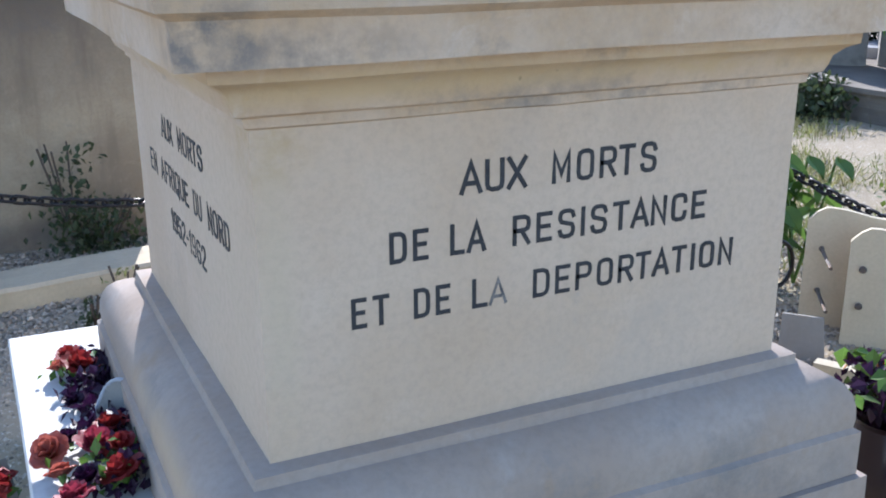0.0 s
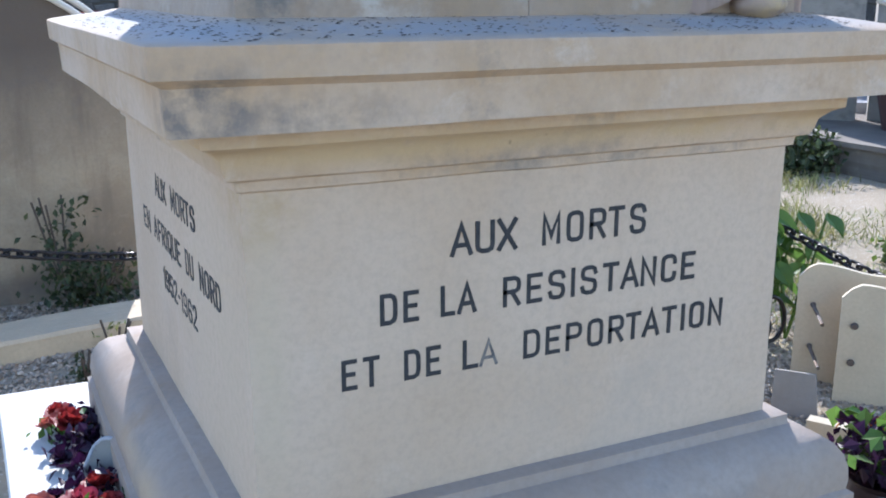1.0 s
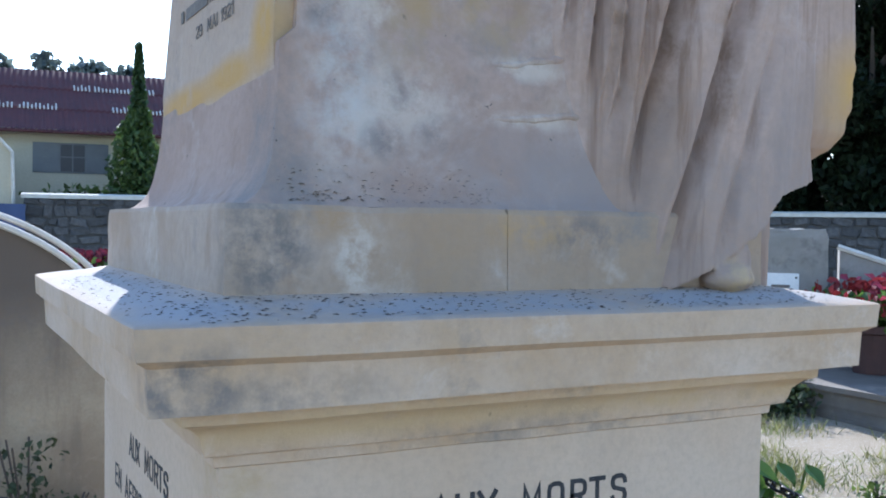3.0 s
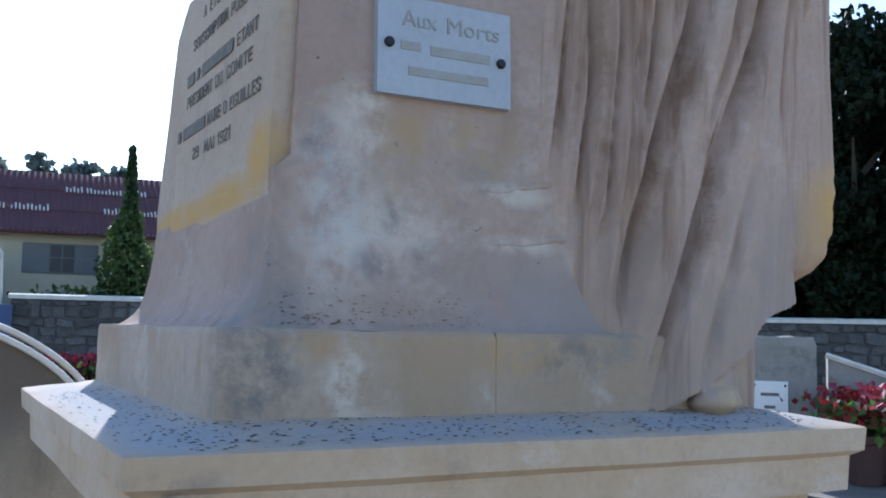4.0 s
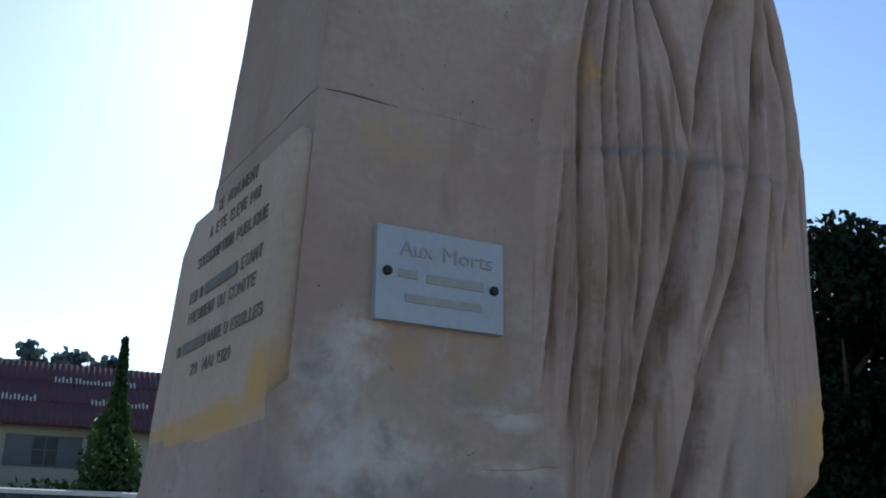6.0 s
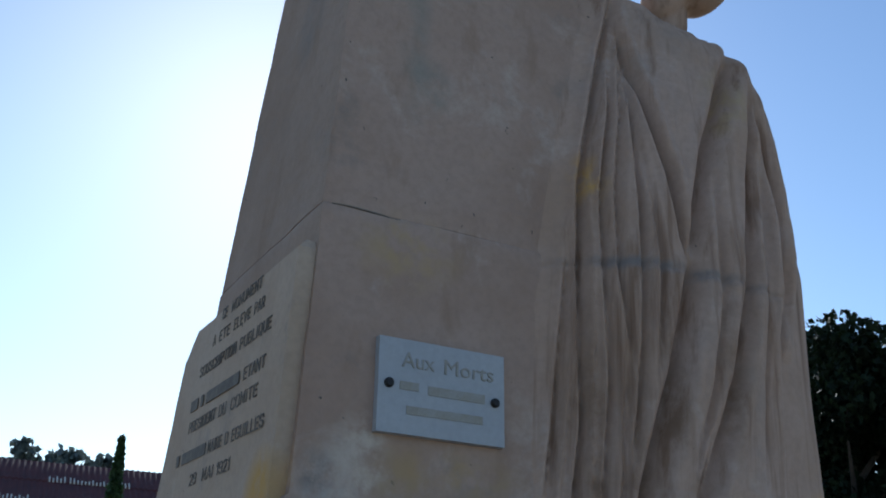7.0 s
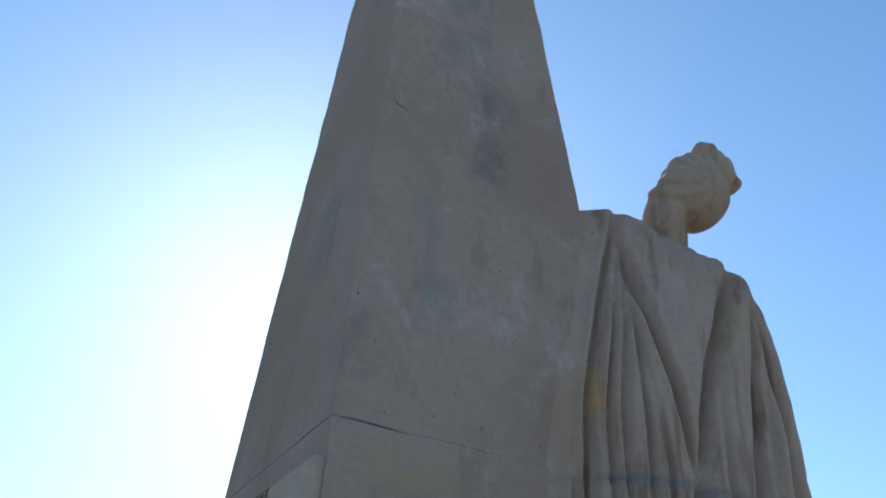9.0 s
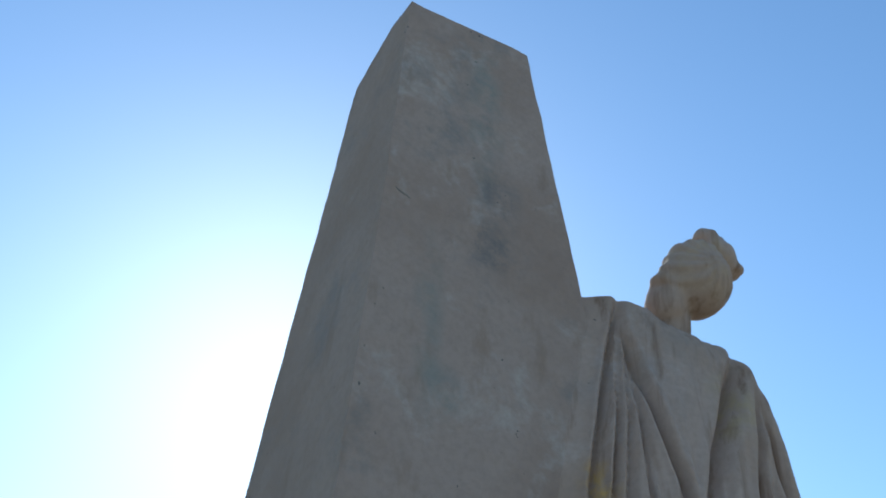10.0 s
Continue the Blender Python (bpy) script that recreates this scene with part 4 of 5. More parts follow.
def arched_tomb():
    ob = thing("tomb", "brown stained rendered tomb with arched top and pale edge", "tomb", (-0.75, 3.55, 0))

    def arch(u):
        return 0.92 + 0.70 * math.sqrt(max(0.0, 1 - u * u))

    bm = bmesh.new()
    n = 48
    us = [-math.cos(math.pi * i / n) for i in range(n + 1)]
    outline = [(1.15 * u, arch(u)) for u in us]
    outline = [(-1.15, 0.0)] + outline + [(1.15, 0.0)]
    fr = [bm.verts.new((x, 0, z)) for x, z in outline]
    bk = [bm.verts.new((x, 1.9, z)) for x, z in outline]
    bm.faces.new(fr)
    bm.faces.new(bk[::-1])
    for i in range(len(fr)):
        k = (i + 1) % len(fr)
        bm.faces.new((fr[i], fr[k], bk[k], bk[i]))
    part("vault", bm, M_STUCCO, ob)
    for off, dy in ((0.012, -0.02), (0.05, 0.10)):
        part("edge_band", tube([((1.15 + off) * u, dy, arch(u) + off) for u in us], 0.016, 8), M_TRIM, ob, "pale lime-washed edge band", True)


arched_tomb()


def slab_tomb():
    ob = thing("grave_platform", "low grey concrete grave platform with worn edges", "tomb")
    part("body", rings([(6.1, 11.0, 2.2, 9.0, -0.02), (6.1, 11.0, 2.2, 9.0, 0.24), (6.05, 11.05, 2.15, 9.05, 0.245), (6.05, 11.05, 2.15, 9.05, 0.29)], 0.01, 0.012, 12), M_OLDCONC, ob)


slab_tomb()


def upright_tomb():
    ob = thing("headstone", "grey weathered concrete headstone with a small white plaque", "headstone", (6.95, 5.5, 0.29), -48)
    part("stone", rings([(-0.36, 0.36, -0.09, 0.09, 0), (-0.36, 0.36, -0.09, 0.09, 1.18), (-0.30, 0.33, -0.08, 0.08, 1.265)], 0.012, 0.01, 8), M_CONC, ob)
    pq = part("name_plate", box(0.33, 0.02, 0.36, 0.003, (-0.06, -0.10, 0.48)), M_WHITE, ob, "white marble plate")
    for z, w in ((0.70, 0.17), (0.58, 0.10)):
        b = link_mesh("lettering", bar_mesh(w, 0.03, 0.004), M_CARVED, pq)
        b.matrix_basis = pose(-0.06 - w / 2, -0.111, z)
    for x in (-0.20, 0.08):
        sc = part("screw", lathe([(0.012, 0), (0.008, 0.01)], 10), M_IRON, ob, "dark screw")
        sc.matrix_basis = pose(x, -0.110, 0.80, 90, 0, 0)


upright_tomb()


def sloped_tomb():
    ob = thing("gabled_tomb", "grey concrete tomb with sloping top and white edge", "tomb", (7.45, 4.95, 0.29), -48)
    bm = bmesh.new()
    pts = [(-0.28, 0), (1.6, 0), (1.6, 0.45), (-0.28, 1.08)]
    f = [bm.verts.new((x, 0, z)) for x, z in pts]
    k = [bm.verts.new((x, 1.2, z)) for x, z in pts]
    bm.faces.new(f)
    bm.faces.new(k[::-1])
    for i in range(4):
        bm.faces.new((f[i], f[(i + 1) % 4], k[(i + 1) % 4], k[i]))
    part("body", bm, M_CONC, ob)
    part("coping", tube([(-0.30, 0.0, 1.10), (1.62, 0.0, 0.47)], 0.03, 6), M_TRIM, ob, "white painted coping")


sloped_tomb()


def arched_grave():
    ob = thing("arched_gravestone", "small cream arched gravestone behind the headstone", "gravestone", (8.75, 7.05, 0.29), -48)
    us = [math.pi * i / 16 for i in range(17)]
    outline = [(-0.26, 0.0)] + [(-0.26 * math.cos(a), 1.02 + 0.26 * math.sin(a)) for a in us] + [(0.26, 0.0)]
    bm = bmesh.new()
    f = [bm.verts.new((x, 0, z)) for x, z in outline]
    g = [bm.verts.new((x, 0.22, z)) for x, z in outline]
    bm.faces.new(f)
    bm.faces.new(g[::-1])
    for i in range(len(f)):
        bm.faces.new((f[i], f[(i + 1) % len(f)], g[(i + 1) % len(f)], g[i]))
    part("stone", bm, M_BOARD, ob)


arched_grave()

book = thing("marble_book", "white marble open-book grave ornament", "ornament", (9.1, 6.1, 0.29), -50)
part("page", rings([(-0.3, 0.3, -0.02, 0.02, 0.0), (-0.22, 0.22, 0.16, 0.20, 0.42)], 0.006), M_WHITE, book)
part("rest", box(0.5, 0.3, 0.10, 0.006, (0, 0.14, -0.005)), M_MARBLE, book)
low = thing("flat_gravestone", "flat grey gravestone on the platform", "gravestone", (8.5, 5.4, 0.29), -50)
part("slab", box(1.6, 0.9, 0.10, 0.01), M_MARBLE, low)


def stone_variant(seed):
    rnd = random.Random(seed)
    bm = bmesh.new()
    bmesh.ops.create_cube(bm, size=1.0)
    bmesh.ops.bevel(bm, geom=bm.edges[:], offset=0.12, segments=1, affect="EDGES")
    for v in bm.verts:
        v.co += Vector((rnd.uniform(-0.07, 0.07), rnd.uniform(-0.12, 0.12), rnd.uniform(-0.07, 0.07)))
    me = bpy.data.meshes.new("stone")
    bm.to_mesh(me)
    bm.free()
    me.materials.append(M_RUBBLE)
    return me


STONES = [stone_variant(i) for i in range(8)]


def rubble_wall(name, a, b, height, show):
    """A wall from a to b; stones stand proud on the stretch show, along its length."""
    a, b = Vector((*a, 0)), Vector((*b, 0))
    length = (b - a).length
    ang = math.degrees(math.atan2(b.y - a.y, b.x - a.x))
    w = thing(name, "rubble stone cemetery wall with pale coping", "wall", a, ang, kind="structure")
    part("core", rings([(0, length, 0.0, 0.35, -0.05), (0, length, 0.0, 0.35, height - 0.05)], 0.0), M_MORTAR, w)
    part("coping", rings([(-0.05, length + 0.05, -0.06, 0.41, height - 0.05), (-0.05, length + 0.05, -0.06, 0.41, height + 0.02), (-0.05, length + 0.05, 0.05, 0.3, height + 0.05)], 0.01), M_TRIM, w,
         "pale cement coping")
    rnd = random.Random(name)
    z = 0.5
    while z < height - 0.12:
        hh = rnd.uniform(0.15, 0.24)
        if z + hh > height - 0.06:
            hh = height - 0.06 - z
        x = show[0]
        while x < show[1]:
            ww = rnd.uniform(0.18, 0.42)
            ob = new("stone", rnd.choice(STONES))
            ob.parent = w
            ob.matrix_basis = pose(x + ww / 2, 0.0, z + hh / 2, 0, rnd.uniform(-14, 14), rnd.choice((0, 180))) @ Matrix.Diagonal((ww * rnd.uniform(0.75, 0.98), 0.10, hh * rnd.uniform(0.7, 1.0), 1))
            x += ww
        z += hh


def house():
    h = thing("house", "cream rendered house with red corrugated roof", "house", (0, 22.4, 0), -4)
    part("wall", rings([(-9, 9, 0, 6, 0), (-9, 9, 0, 6, 3.72)], 0.0), M_HOUSE, h)
    verts, faces = [], []
    n = 700
    for j, (y, z) in enumerate(((-0.45, 3.55), (0.45, 4.07), (0.47, 4.12), (1.35, 4.64), (1.37, 4.69), (2.25, 5.22))):
        for i in range(n + 1):
            verts.append((-9.4 + 18.8 * i / n, y, z + 0.014 * math.sin(i * 1.26)))
    for j in range(5):
        for i in range(n):
            k = j * (n + 1) + i
            faces.append((k, k + 1, k + n + 2, k + n + 1))
    part("gable_fill", rings([(-9, 9, 0.0, 6, 3.7), (-9, 9, 2.2, 2.5, 5.1)], 0.0), M_HOUSE, h)
    pydata("roof", verts, faces, M_ROOF, h, "weathered red corrugated roof")
    win = thing("window", "", "")
    win.parent = h
    for key in ("label", "category"):
        if key in win:
            del win[key]
    win.matrix_basis = pose(2.35, 0, 2.62)
    part("frame", rings([(-0.80, 0.80, -0.03, 0.05, 0.0), (-0.80, 0.80, -0.03, 0.05, 0.68)], 0.01), M_SHUTTER, win)
    for x0, wd, m in ((-0.77, 0.25, M_SHUTTER), (-0.50, 0.25, M_SHUTTER), (-0.22, 0.24, M_PANE), (0.05, 0.24, M_PANE), (0.32, 0.21, M_SHUTTER), (0.56, 0.21, M_SHUTTER)):
        for z0, z1 in ((0.04, 0.35), (0.375, 0.64)):
            part("pane", rings([(x0, x0 + wd, -0.045, -0.035, z0), (x0, x0 + wd, -0.045, -0.035, z1)], 0.0), m, win)
    # sun glints along the sheet laps, built as short ribs in pale M_TRIM
    verts, faces = [], []
    rnd = random.Random(41)
    for y, z in ((0.46, 4.13), (1.36, 4.70)):
        x, on = -2.0, True
        while x < 7:
            run = rnd.uniform(0.3, 1.1)
            for i in range(int(run / 0.085)):
                if on:
                    a, ln, k = x + i * 0.085, rnd.uniform(0.04, 0.20), len(verts)
                    for dx in (0, 0.035):
                        verts += [(a + dx, y - 0.02, z - 0.01), (a + dx, y + ln, z + ln * 0.58 + 0.012), (a + dx, y + ln, z + ln * 0.58 - 0.05), (a + dx, y - 0.02, z - 0.05)]
                    faces += [(k, k + 1, k + 2, k + 3), (k + 4, k + 7, k + 6, k + 5), (k, k + 4, k + 5, k + 1), (k, k + 3, k + 7, k + 4), (k + 1, k + 5, k + 6, k + 2)]
            x += run
            on = rnd.random() < 0.4
    tagged(pydata("lap_edges", verts, faces, M_TRIM, h, "sun glints where the roof sheets overlap, built as pale ribs"), kind="stuff")
    part("gutter", tube([(-9.3, -0.5, 3.5), (9.3, -0.5, 3.5)], 0.04, 8), M_ROOF, h, "dark gutter")


house()
shed = thing("outbuilding", "cream rendered outbuilding with a pale downpipe", "building", (0, 19.2, 0), 0)
part("wall", rings([(-5.5, 0.93, 0, 2.2, 0), (-5.5, 0.93, 0, 2.2, 2.95), (-5.5, 0.2, 0.0, 2.2, 3.25)], 0.0), M_HOUSE, shed)
part("downpipe", tube([(0.2, -0.05, 3.25), (0.7, -0.06, 3.1), (0.93, -0.06, 2.85), (0.95, -0.06, 2.1), (0.95, -0.06, 0.2)], 0.035, 8), M_TRIM, shed, "pale downpipe")
gate = thing("metal_gate", "dark blue painted metal gate by the wall", "gate", (0.85, 18.3, 0))
part("leaf", box(0.5, 0.05, 1.85, 0.01), M_BLUE, gate)
rubble_wall("wall_north", (1.1, 18.6), (9.5, 17.4), 2.02, (0.0, 3.2))
rubble_wall("wall_east", (9.5, 17.3), (19.5, 5.8), 1.85, (4.2, 9.6))
part_wall = rings([(-14, -5.6, 18.6, 18.9, -0.05), (-14, -5.6, 18.6, 18.9, 2.0)], 0.0)
tagged(part("wall_west", part_wall, M_MORTAR), "plain cemetery wall", "wall", kind="structure")


# ---- trees and plants ----
def tree(x, y, height, spread, material, label, seed, leaves=5000, size=0.28, low=0.25):
    t = thing("tree", label, "tree", (x, y, 0), group="trees beyond the wall")
    rnd = random.Random(seed)
    part("trunk", tube([(0, 0, -0.05), (0.08, 0.05, height * 0.3), (-0.05, 0.1, height * 0.55), (0.1, 0, height * 0.8)], [height * 0.03, height * 0.024, height * 0.016, height * 0.006], 8), M_BARK, t, smooth=True)
    for k in range(5):
        a = rnd.uniform(0, 6.28)
        z0 = height * rnd.uniform(0.3, 0.6)
        r = spread * rnd.uniform(0.5, 0.85)
        part("limb", tube([(0, 0, z0), (r * 0.5 * math.cos(a), r * 0.5 * math.sin(a), z0 + height * 0.1), (r * math.cos(a), r * math.sin(a), z0 + height * 0.2)], [0.09, 0.06, 0.02], 6), M_BARK, t)
    clumps = []
    for k in range(60):
        a, u = rnd.uniform(0, 6.28), rnd.random() ** 0.5
        z = height * (low + (1 - low) * rnd.random())
        f = math.sin(math.pi * min(1, max(0.12, (z / height - low) / (1 - low) * 0.8 + 0.16))) ** 0.7
        clumps.append((spread * u * f * math.cos(a), spread * u * f * math.sin(a), z * 0.96, rnd.uniform(0.6, 1.1) * spread * 0.34))

    def place(i):
        cx, cy, cz, r = clumps[i % len(clumps)]
        while True:
            p = Vector((random.uniform(-1, 1), random.uniform(-1, 1), random.uniform(-1, 1)))
            if 0.15 < p.length < 1:
                break
        return (cx + p.x * r, cy + p.y * r, cz + p.z * r * 0.8)

    foliage("crown", material, leaves, place, size, t)


k = 0
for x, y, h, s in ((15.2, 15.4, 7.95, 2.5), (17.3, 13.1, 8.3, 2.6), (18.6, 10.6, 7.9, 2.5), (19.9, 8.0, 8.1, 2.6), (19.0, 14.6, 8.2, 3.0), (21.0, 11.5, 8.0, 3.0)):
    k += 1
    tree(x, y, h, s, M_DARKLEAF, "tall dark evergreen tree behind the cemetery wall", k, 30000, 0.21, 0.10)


def cypress(x, y, height, r):
    t = thing("cypress", "slim dark green cypress with a lighter bushy skirt", "tree", (x, y, 0))
    part("trunk", tube([(0, 0, -0.05), (0, 0, height * 0.9)], [0.12, 0.03], 8), M_BARK, t)

    def spire(i):
        z = height * (0.3 + 0.7 * random.random())
        rr = r * 0.40 * (1.02 - (z / height - 0.3) / 0.7) ** 0.95 + 0.03
        a = random.uniform(0, 6.28)
        q = rr * random.random() ** 0.4
        return (q * math.cos(a), q * math.sin(a), z)

    def skirt(i):
        z = height * (0.1 + 0.70 * random.random())
        a = random.uniform(0, 6.28)
        rr = r * (1.0 if z < height * 0.55 else max(0.12, 1.0 - (z / height - 0.55) / 0.26)) * (0.72 + 0.45 * noise.noise((z * 1.6, math.cos(a) * 1.5, math.sin(a) * 1.5)))
        q = rr * random.random() ** 0.3
        return (q * math.cos(a), q * math.sin(a), z)

    foliage("crown", M_CYPRESS, 2600, spire, 0.14, t)
    foliage("skirt", M_SKIRT, 5200, skirt, 0.13, t, "lighter green bushy growth")


cypress(3.46, 20.2, 5.32, 0.84)
bush = thing("bush", "yellow-green bush beside the cypress", "bush", (2.55, 20.3, 0))
foliage("crown", M_BUSH, 1500, lambda i: (random.gauss(0, 0.45), random.gauss(0, 0.3), 1.6 + random.random() * (0.45 + 0.25 * math.sin(i))), 0.15, bush)
part("stem", tube([(0, 0, 0), (0, 0, 1.8)], 0.04, 6), M_BARK, bush)
for i, (x, y, h, s) in enumerate(((0.3, 59, 12.6, 2.4), (2.6, 60, 11.0, 1.8), (5.0, 58, 11.2, 2.2), (7.2, 58, 10.8, 2.2), (9.2, 57, 10.4, 2.0), (12.5, 50, 11.0, 1.4), (-2.5, 60, 11.5, 2.6))):
    tree(x, y, h, s, M_FARLEAF, "distant hazy green tree on the skyline", 20 + i, 2200, 0.5, 0.3)


def weed(x, y, h, r, material, label, count=260, size=0.05):
    w = thing("weed", label, "plant", (x, y, 0), group="weeds in the gravel")
    for k in range(5):
        a = random.uniform(0, 6.28)
        part("stem", tube([(0, 0, 0), (r * 0.4 * math.cos(a), r * 0.4 * math.sin(a), h * 0.5), (r * 0.8 * math.cos(a), r * 0.8 * math.sin(a), h)], 0.005, 5), M_BARK, w)
    foliage("leaves", material, count, lambda i: (random.gauss(0, r * 0.5), random.gauss(0, r * 0.5), h * random.random() ** 1.3), size, w)


weed(0.0, 3.42, 0.52, 0.16, M_WEED, "dull green bushy weed against the tomb", 260, 0.04)
weed(0.14, 3.4, 0.24, 0.2, M_WEED, "dull green low weed against the tomb", 420, 0.04)
weed(-0.05, 2.35, 0.12, 0.06, M_WEED, "small tuft of green weed in gravel", 90, 0.03)
weed(0.08, 2.45, 0.2, 0.08, M_DRY, "pale dry weed in gravel", 70, 0.03)
weed(4.2, 2.2, 0.16, 0.10, M_BUSH, "yellow-green tuft of grass", 90, 0.05)
weed(5.9, 4.6, 0.35, 0.3, M_WEED, "dark green weed against the grave platform", 700, 0.07)
weed(8.3, 6.3, 0.8, 0.3, M_DARKLEAF, "dark shrub on the grave platform", 900, 0.09)


def broad_plant(x, y):
    p = thing("broadleaf_plant", "fresh green broad-leaved plant growing by the chain", "plant", (x, y, 0))
    rnd = random.Random(3)
    for s in range(7):
        a, ln = rnd.uniform(0, 6.28), rnd.uniform(0.3, 0.8)
        tip = Vector((0.16 * math.cos(a), 0.16 * math.sin(a), ln))
        part("stem", tube([(0, 0, 0), tip * 0.5 + Vector((0.02, 0, 0.04)), tip], 0.006, 5), M_PLANT, p)
        for q in range(5):
            bm = bmesh.new()
            n = 7
            sz = rnd.uniform(0.10, 0.15)
            row = []
            for i in range(n + 1):
                u = i / n
                wd = 0.30 * math.sin(math.pi * u ** 0.8) * (1 - 0.15 * u)
                drop = -0.35 * u * u
                row.append([bm.verts.new((sz * u, sz * wd * k2, sz * (drop + 0.10 * abs(k2)))) for k2 in (-1, 0, 1)])
            for r0, r1 in zip(row, row[1:]):
                bm.faces.new((r0[0], r0[1], r1[1], r1[0]))
                bm.faces.new((r0[1], r0[2], r1[2], r1[1]))
            lf = part("leaf", bm, M_PLANT, p, smooth=True)
            at = tip * rnd.uniform(0.55, 1.0)
            lf.matrix_basis = pose(*at, rnd.uniform(-25, 25), rnd.uniform(-10, 40), rnd.uniform(0, 360))


broad_plant(2.74, 1.54)
broad_plant(2.66, 1.62)


def scatter_grass():
    verts, faces = [], []
    rnd = random.Random(8)
    for i in range(22000):
        x, y = rnd.uniform(2.8, 6.0), rnd.uniform(1.0, 5.4)
        if noise.noise((x * 1.3, y * 1.3, 0)) + 0.25 < rnd.random() * 0.6:
            continue
        a, h = rnd.uniform(0, 6.28), rnd.uniform(0.03, 0.11)
        b = Vector((math.cos(a) * 0.006, math.sin(a) * 0.006, 0))
        t = Vector((rnd.gauss(0, 0.04), rnd.gauss(0, 0.04), h))
        k = len(verts)
        o = Vector((x, y, -0.005))
        verts += [o - b, o + b, o + t]
        faces.append((k, k + 1, k + 2))
    tagged(pydata("dry_grass", verts, faces, M_DRY), "sparse dry yellow grass on the gravel", "grass", kind="stuff")


scatter_grass()


def pebbles():
    verts, faces = [], []
    rnd = random.Random(9)
    for i in range(21000):
        if i % 2:
            x, y = rnd.uniform(-1.2, 0.6), rnd.uniform(1.2, 3.5)
        else:
            x, y = rnd.uniform(1.5, 3.4), rnd.uniform(0.0, 2.4)
        if -0.38 < x < 1.48 and -0.38 < y < 1.5:
            continue
        r = rnd.uniform(0.005, 0.016)
        k = len(verts)
        for dx, dy, dz in ((1, 0, 0), (-0.4, 0.9, 0.1), (-0.5, -0.8, 0), (0.1, 0.1, 0.9), (0.2, -0.2, -0.6)):
            verts.append((x + r * (dx + rnd.uniform(-0.3, 0.3)), y + r * (dy + rnd.uniform(-0.3, 0.3)), r * 0.3 + r * dz * 0.8))
        faces += [(k, k + 1, k + 3), (k + 1, k + 2, k + 3), (k + 2, k, k + 3), (k + 1, k, k + 4), (k + 2, k + 1, k + 4), (k, k + 2, k + 4)]
    tagged(pydata("gravel", verts, faces, M_PEBBLE), "loose pale gravel round the memorial", "gravel", kind="stuff")


pebbles()


# ---- grave goods ----
def rose(x, y, z, r, material, label, tilt=(0, 0)):
    f = thing("artificial_rose", label, "flower", (x, y, z), group="flowers on the step")
    f.matrix_basis = pose(x, y, z, tilt[0], tilt[1], random.uniform(0, 360))
    rnd = random.Random(x * 100 + y)
    for ringi, (n, rad, up) in enumerate(((4, 0.30, 0.95), (6, 0.58, 0.80), (9, 0.92, 0.48))):
        for q in range(n):
            a = 2 * math.pi * (q + 0.5 * ringi) / n + rnd.uniform(-0.2, 0.2)
            bm = bmesh.new()
            grid = []
            for i in range(5):
                u = i / 4
                row = []
                for j in range(5):
                    v = j / 4 - 0.5
                    wd = r * 0.9 * math.sin(math.pi * (0.15 + 0.7 * u)) * (0.7 + 0.3 * rad)
                    out = r * rad * (0.25 + 0.75 * u ** 1.5) + r * 0.25 * u * u * rad
                    row.append(bm.verts.new((out - 0.5 * abs(v) ** 2 * r, v * wd * 1.6, r * (0.1 + up * u - 0.12 * u * u * rad) + rnd.uniform(-0.10, 0.10) * r)))
                grid.append(row)
            for r0, r1 in zip(grid, grid[1:]):
                for j in range(4):
                    bm.faces.new((r0[j], r0[j + 1], r1[j + 1], r1[j]))
            pt = part("petal", bm, material, f, smooth=True)
            pt.matrix_basis = pose(0, 0, 0, 0, 0, math.degrees(a))
    part("calyx", lathe([(r * 0.12, -r * 0.55), (r * 0.3, 0.0), (r * 0.35, r * 0.18)], 10), M_PLANT, f)


ST = 0.338
for x, y, r, m, lab in ((-0.225, 1.21, 0.040, M_ROSE, "dark red artificial rose lying on the step"), (-0.212, 1.09, 0.058, M_ROSE, "bright red artificial rose lying on the step"),
                        (-0.255, 1.13, 0.036, M_SALMON, "bleached red artificial rose on the step"), (-0.165, 1.17, 0.034, M_PURPLE, "dark purple artificial flower on the step"),
                        (-0.245, 0.93, 0.030, M_PURPLE, "purple artificial flower on the step"), (-0.315, 0.655, 0.050, M_SALMON, "salmon red artificial rose on the step"),
                        (-0.275, 0.70, 0.040, M_PURPLE, "wilted dark flower on the step"), (-0.228, 0.63, 0.056, M_PINK, "pink artificial rose on the step"),
                        (-0.178, 0.72, 0.048, M_ROSE, "red artificial rose beside the base"), (-0.175, 0.60, 0.050, M_ROSE, "deep red artificial rose beside the base"),
                        (-0.305, 0.555, 0.038, M_SALMON, "faded artificial rose bud on the step"), (-0.255, 0.50, 0.045, M_PURPLE, "withered dark flower on the step"),
                        (-0.185, 0.475, 0.058, M_ROSE, "deep red artificial rose beside the base"), (-0.290, 0.43, 0.048, M_PINK, "pink artificial rose on the step")):
    rose(x, y, ST + r * 0.6, r * 0.82, m, lab, (random.uniform(-35, 35), random.uniform(-35, 20)))
spray = thing("leaf_spray", "green and dark artificial leaves under the roses", "foliage", (-0.2, 0.85, ST))
foliage("leaves", M_PLANT, 130, lambda i: (random.gauss(-0.01, 0.035), random.choice((-0.27, -0.34, 0.25)) + random.gauss(0, 0.03), 0.012 + abs(random.gauss(0, 0.03))), 0.032, spray)
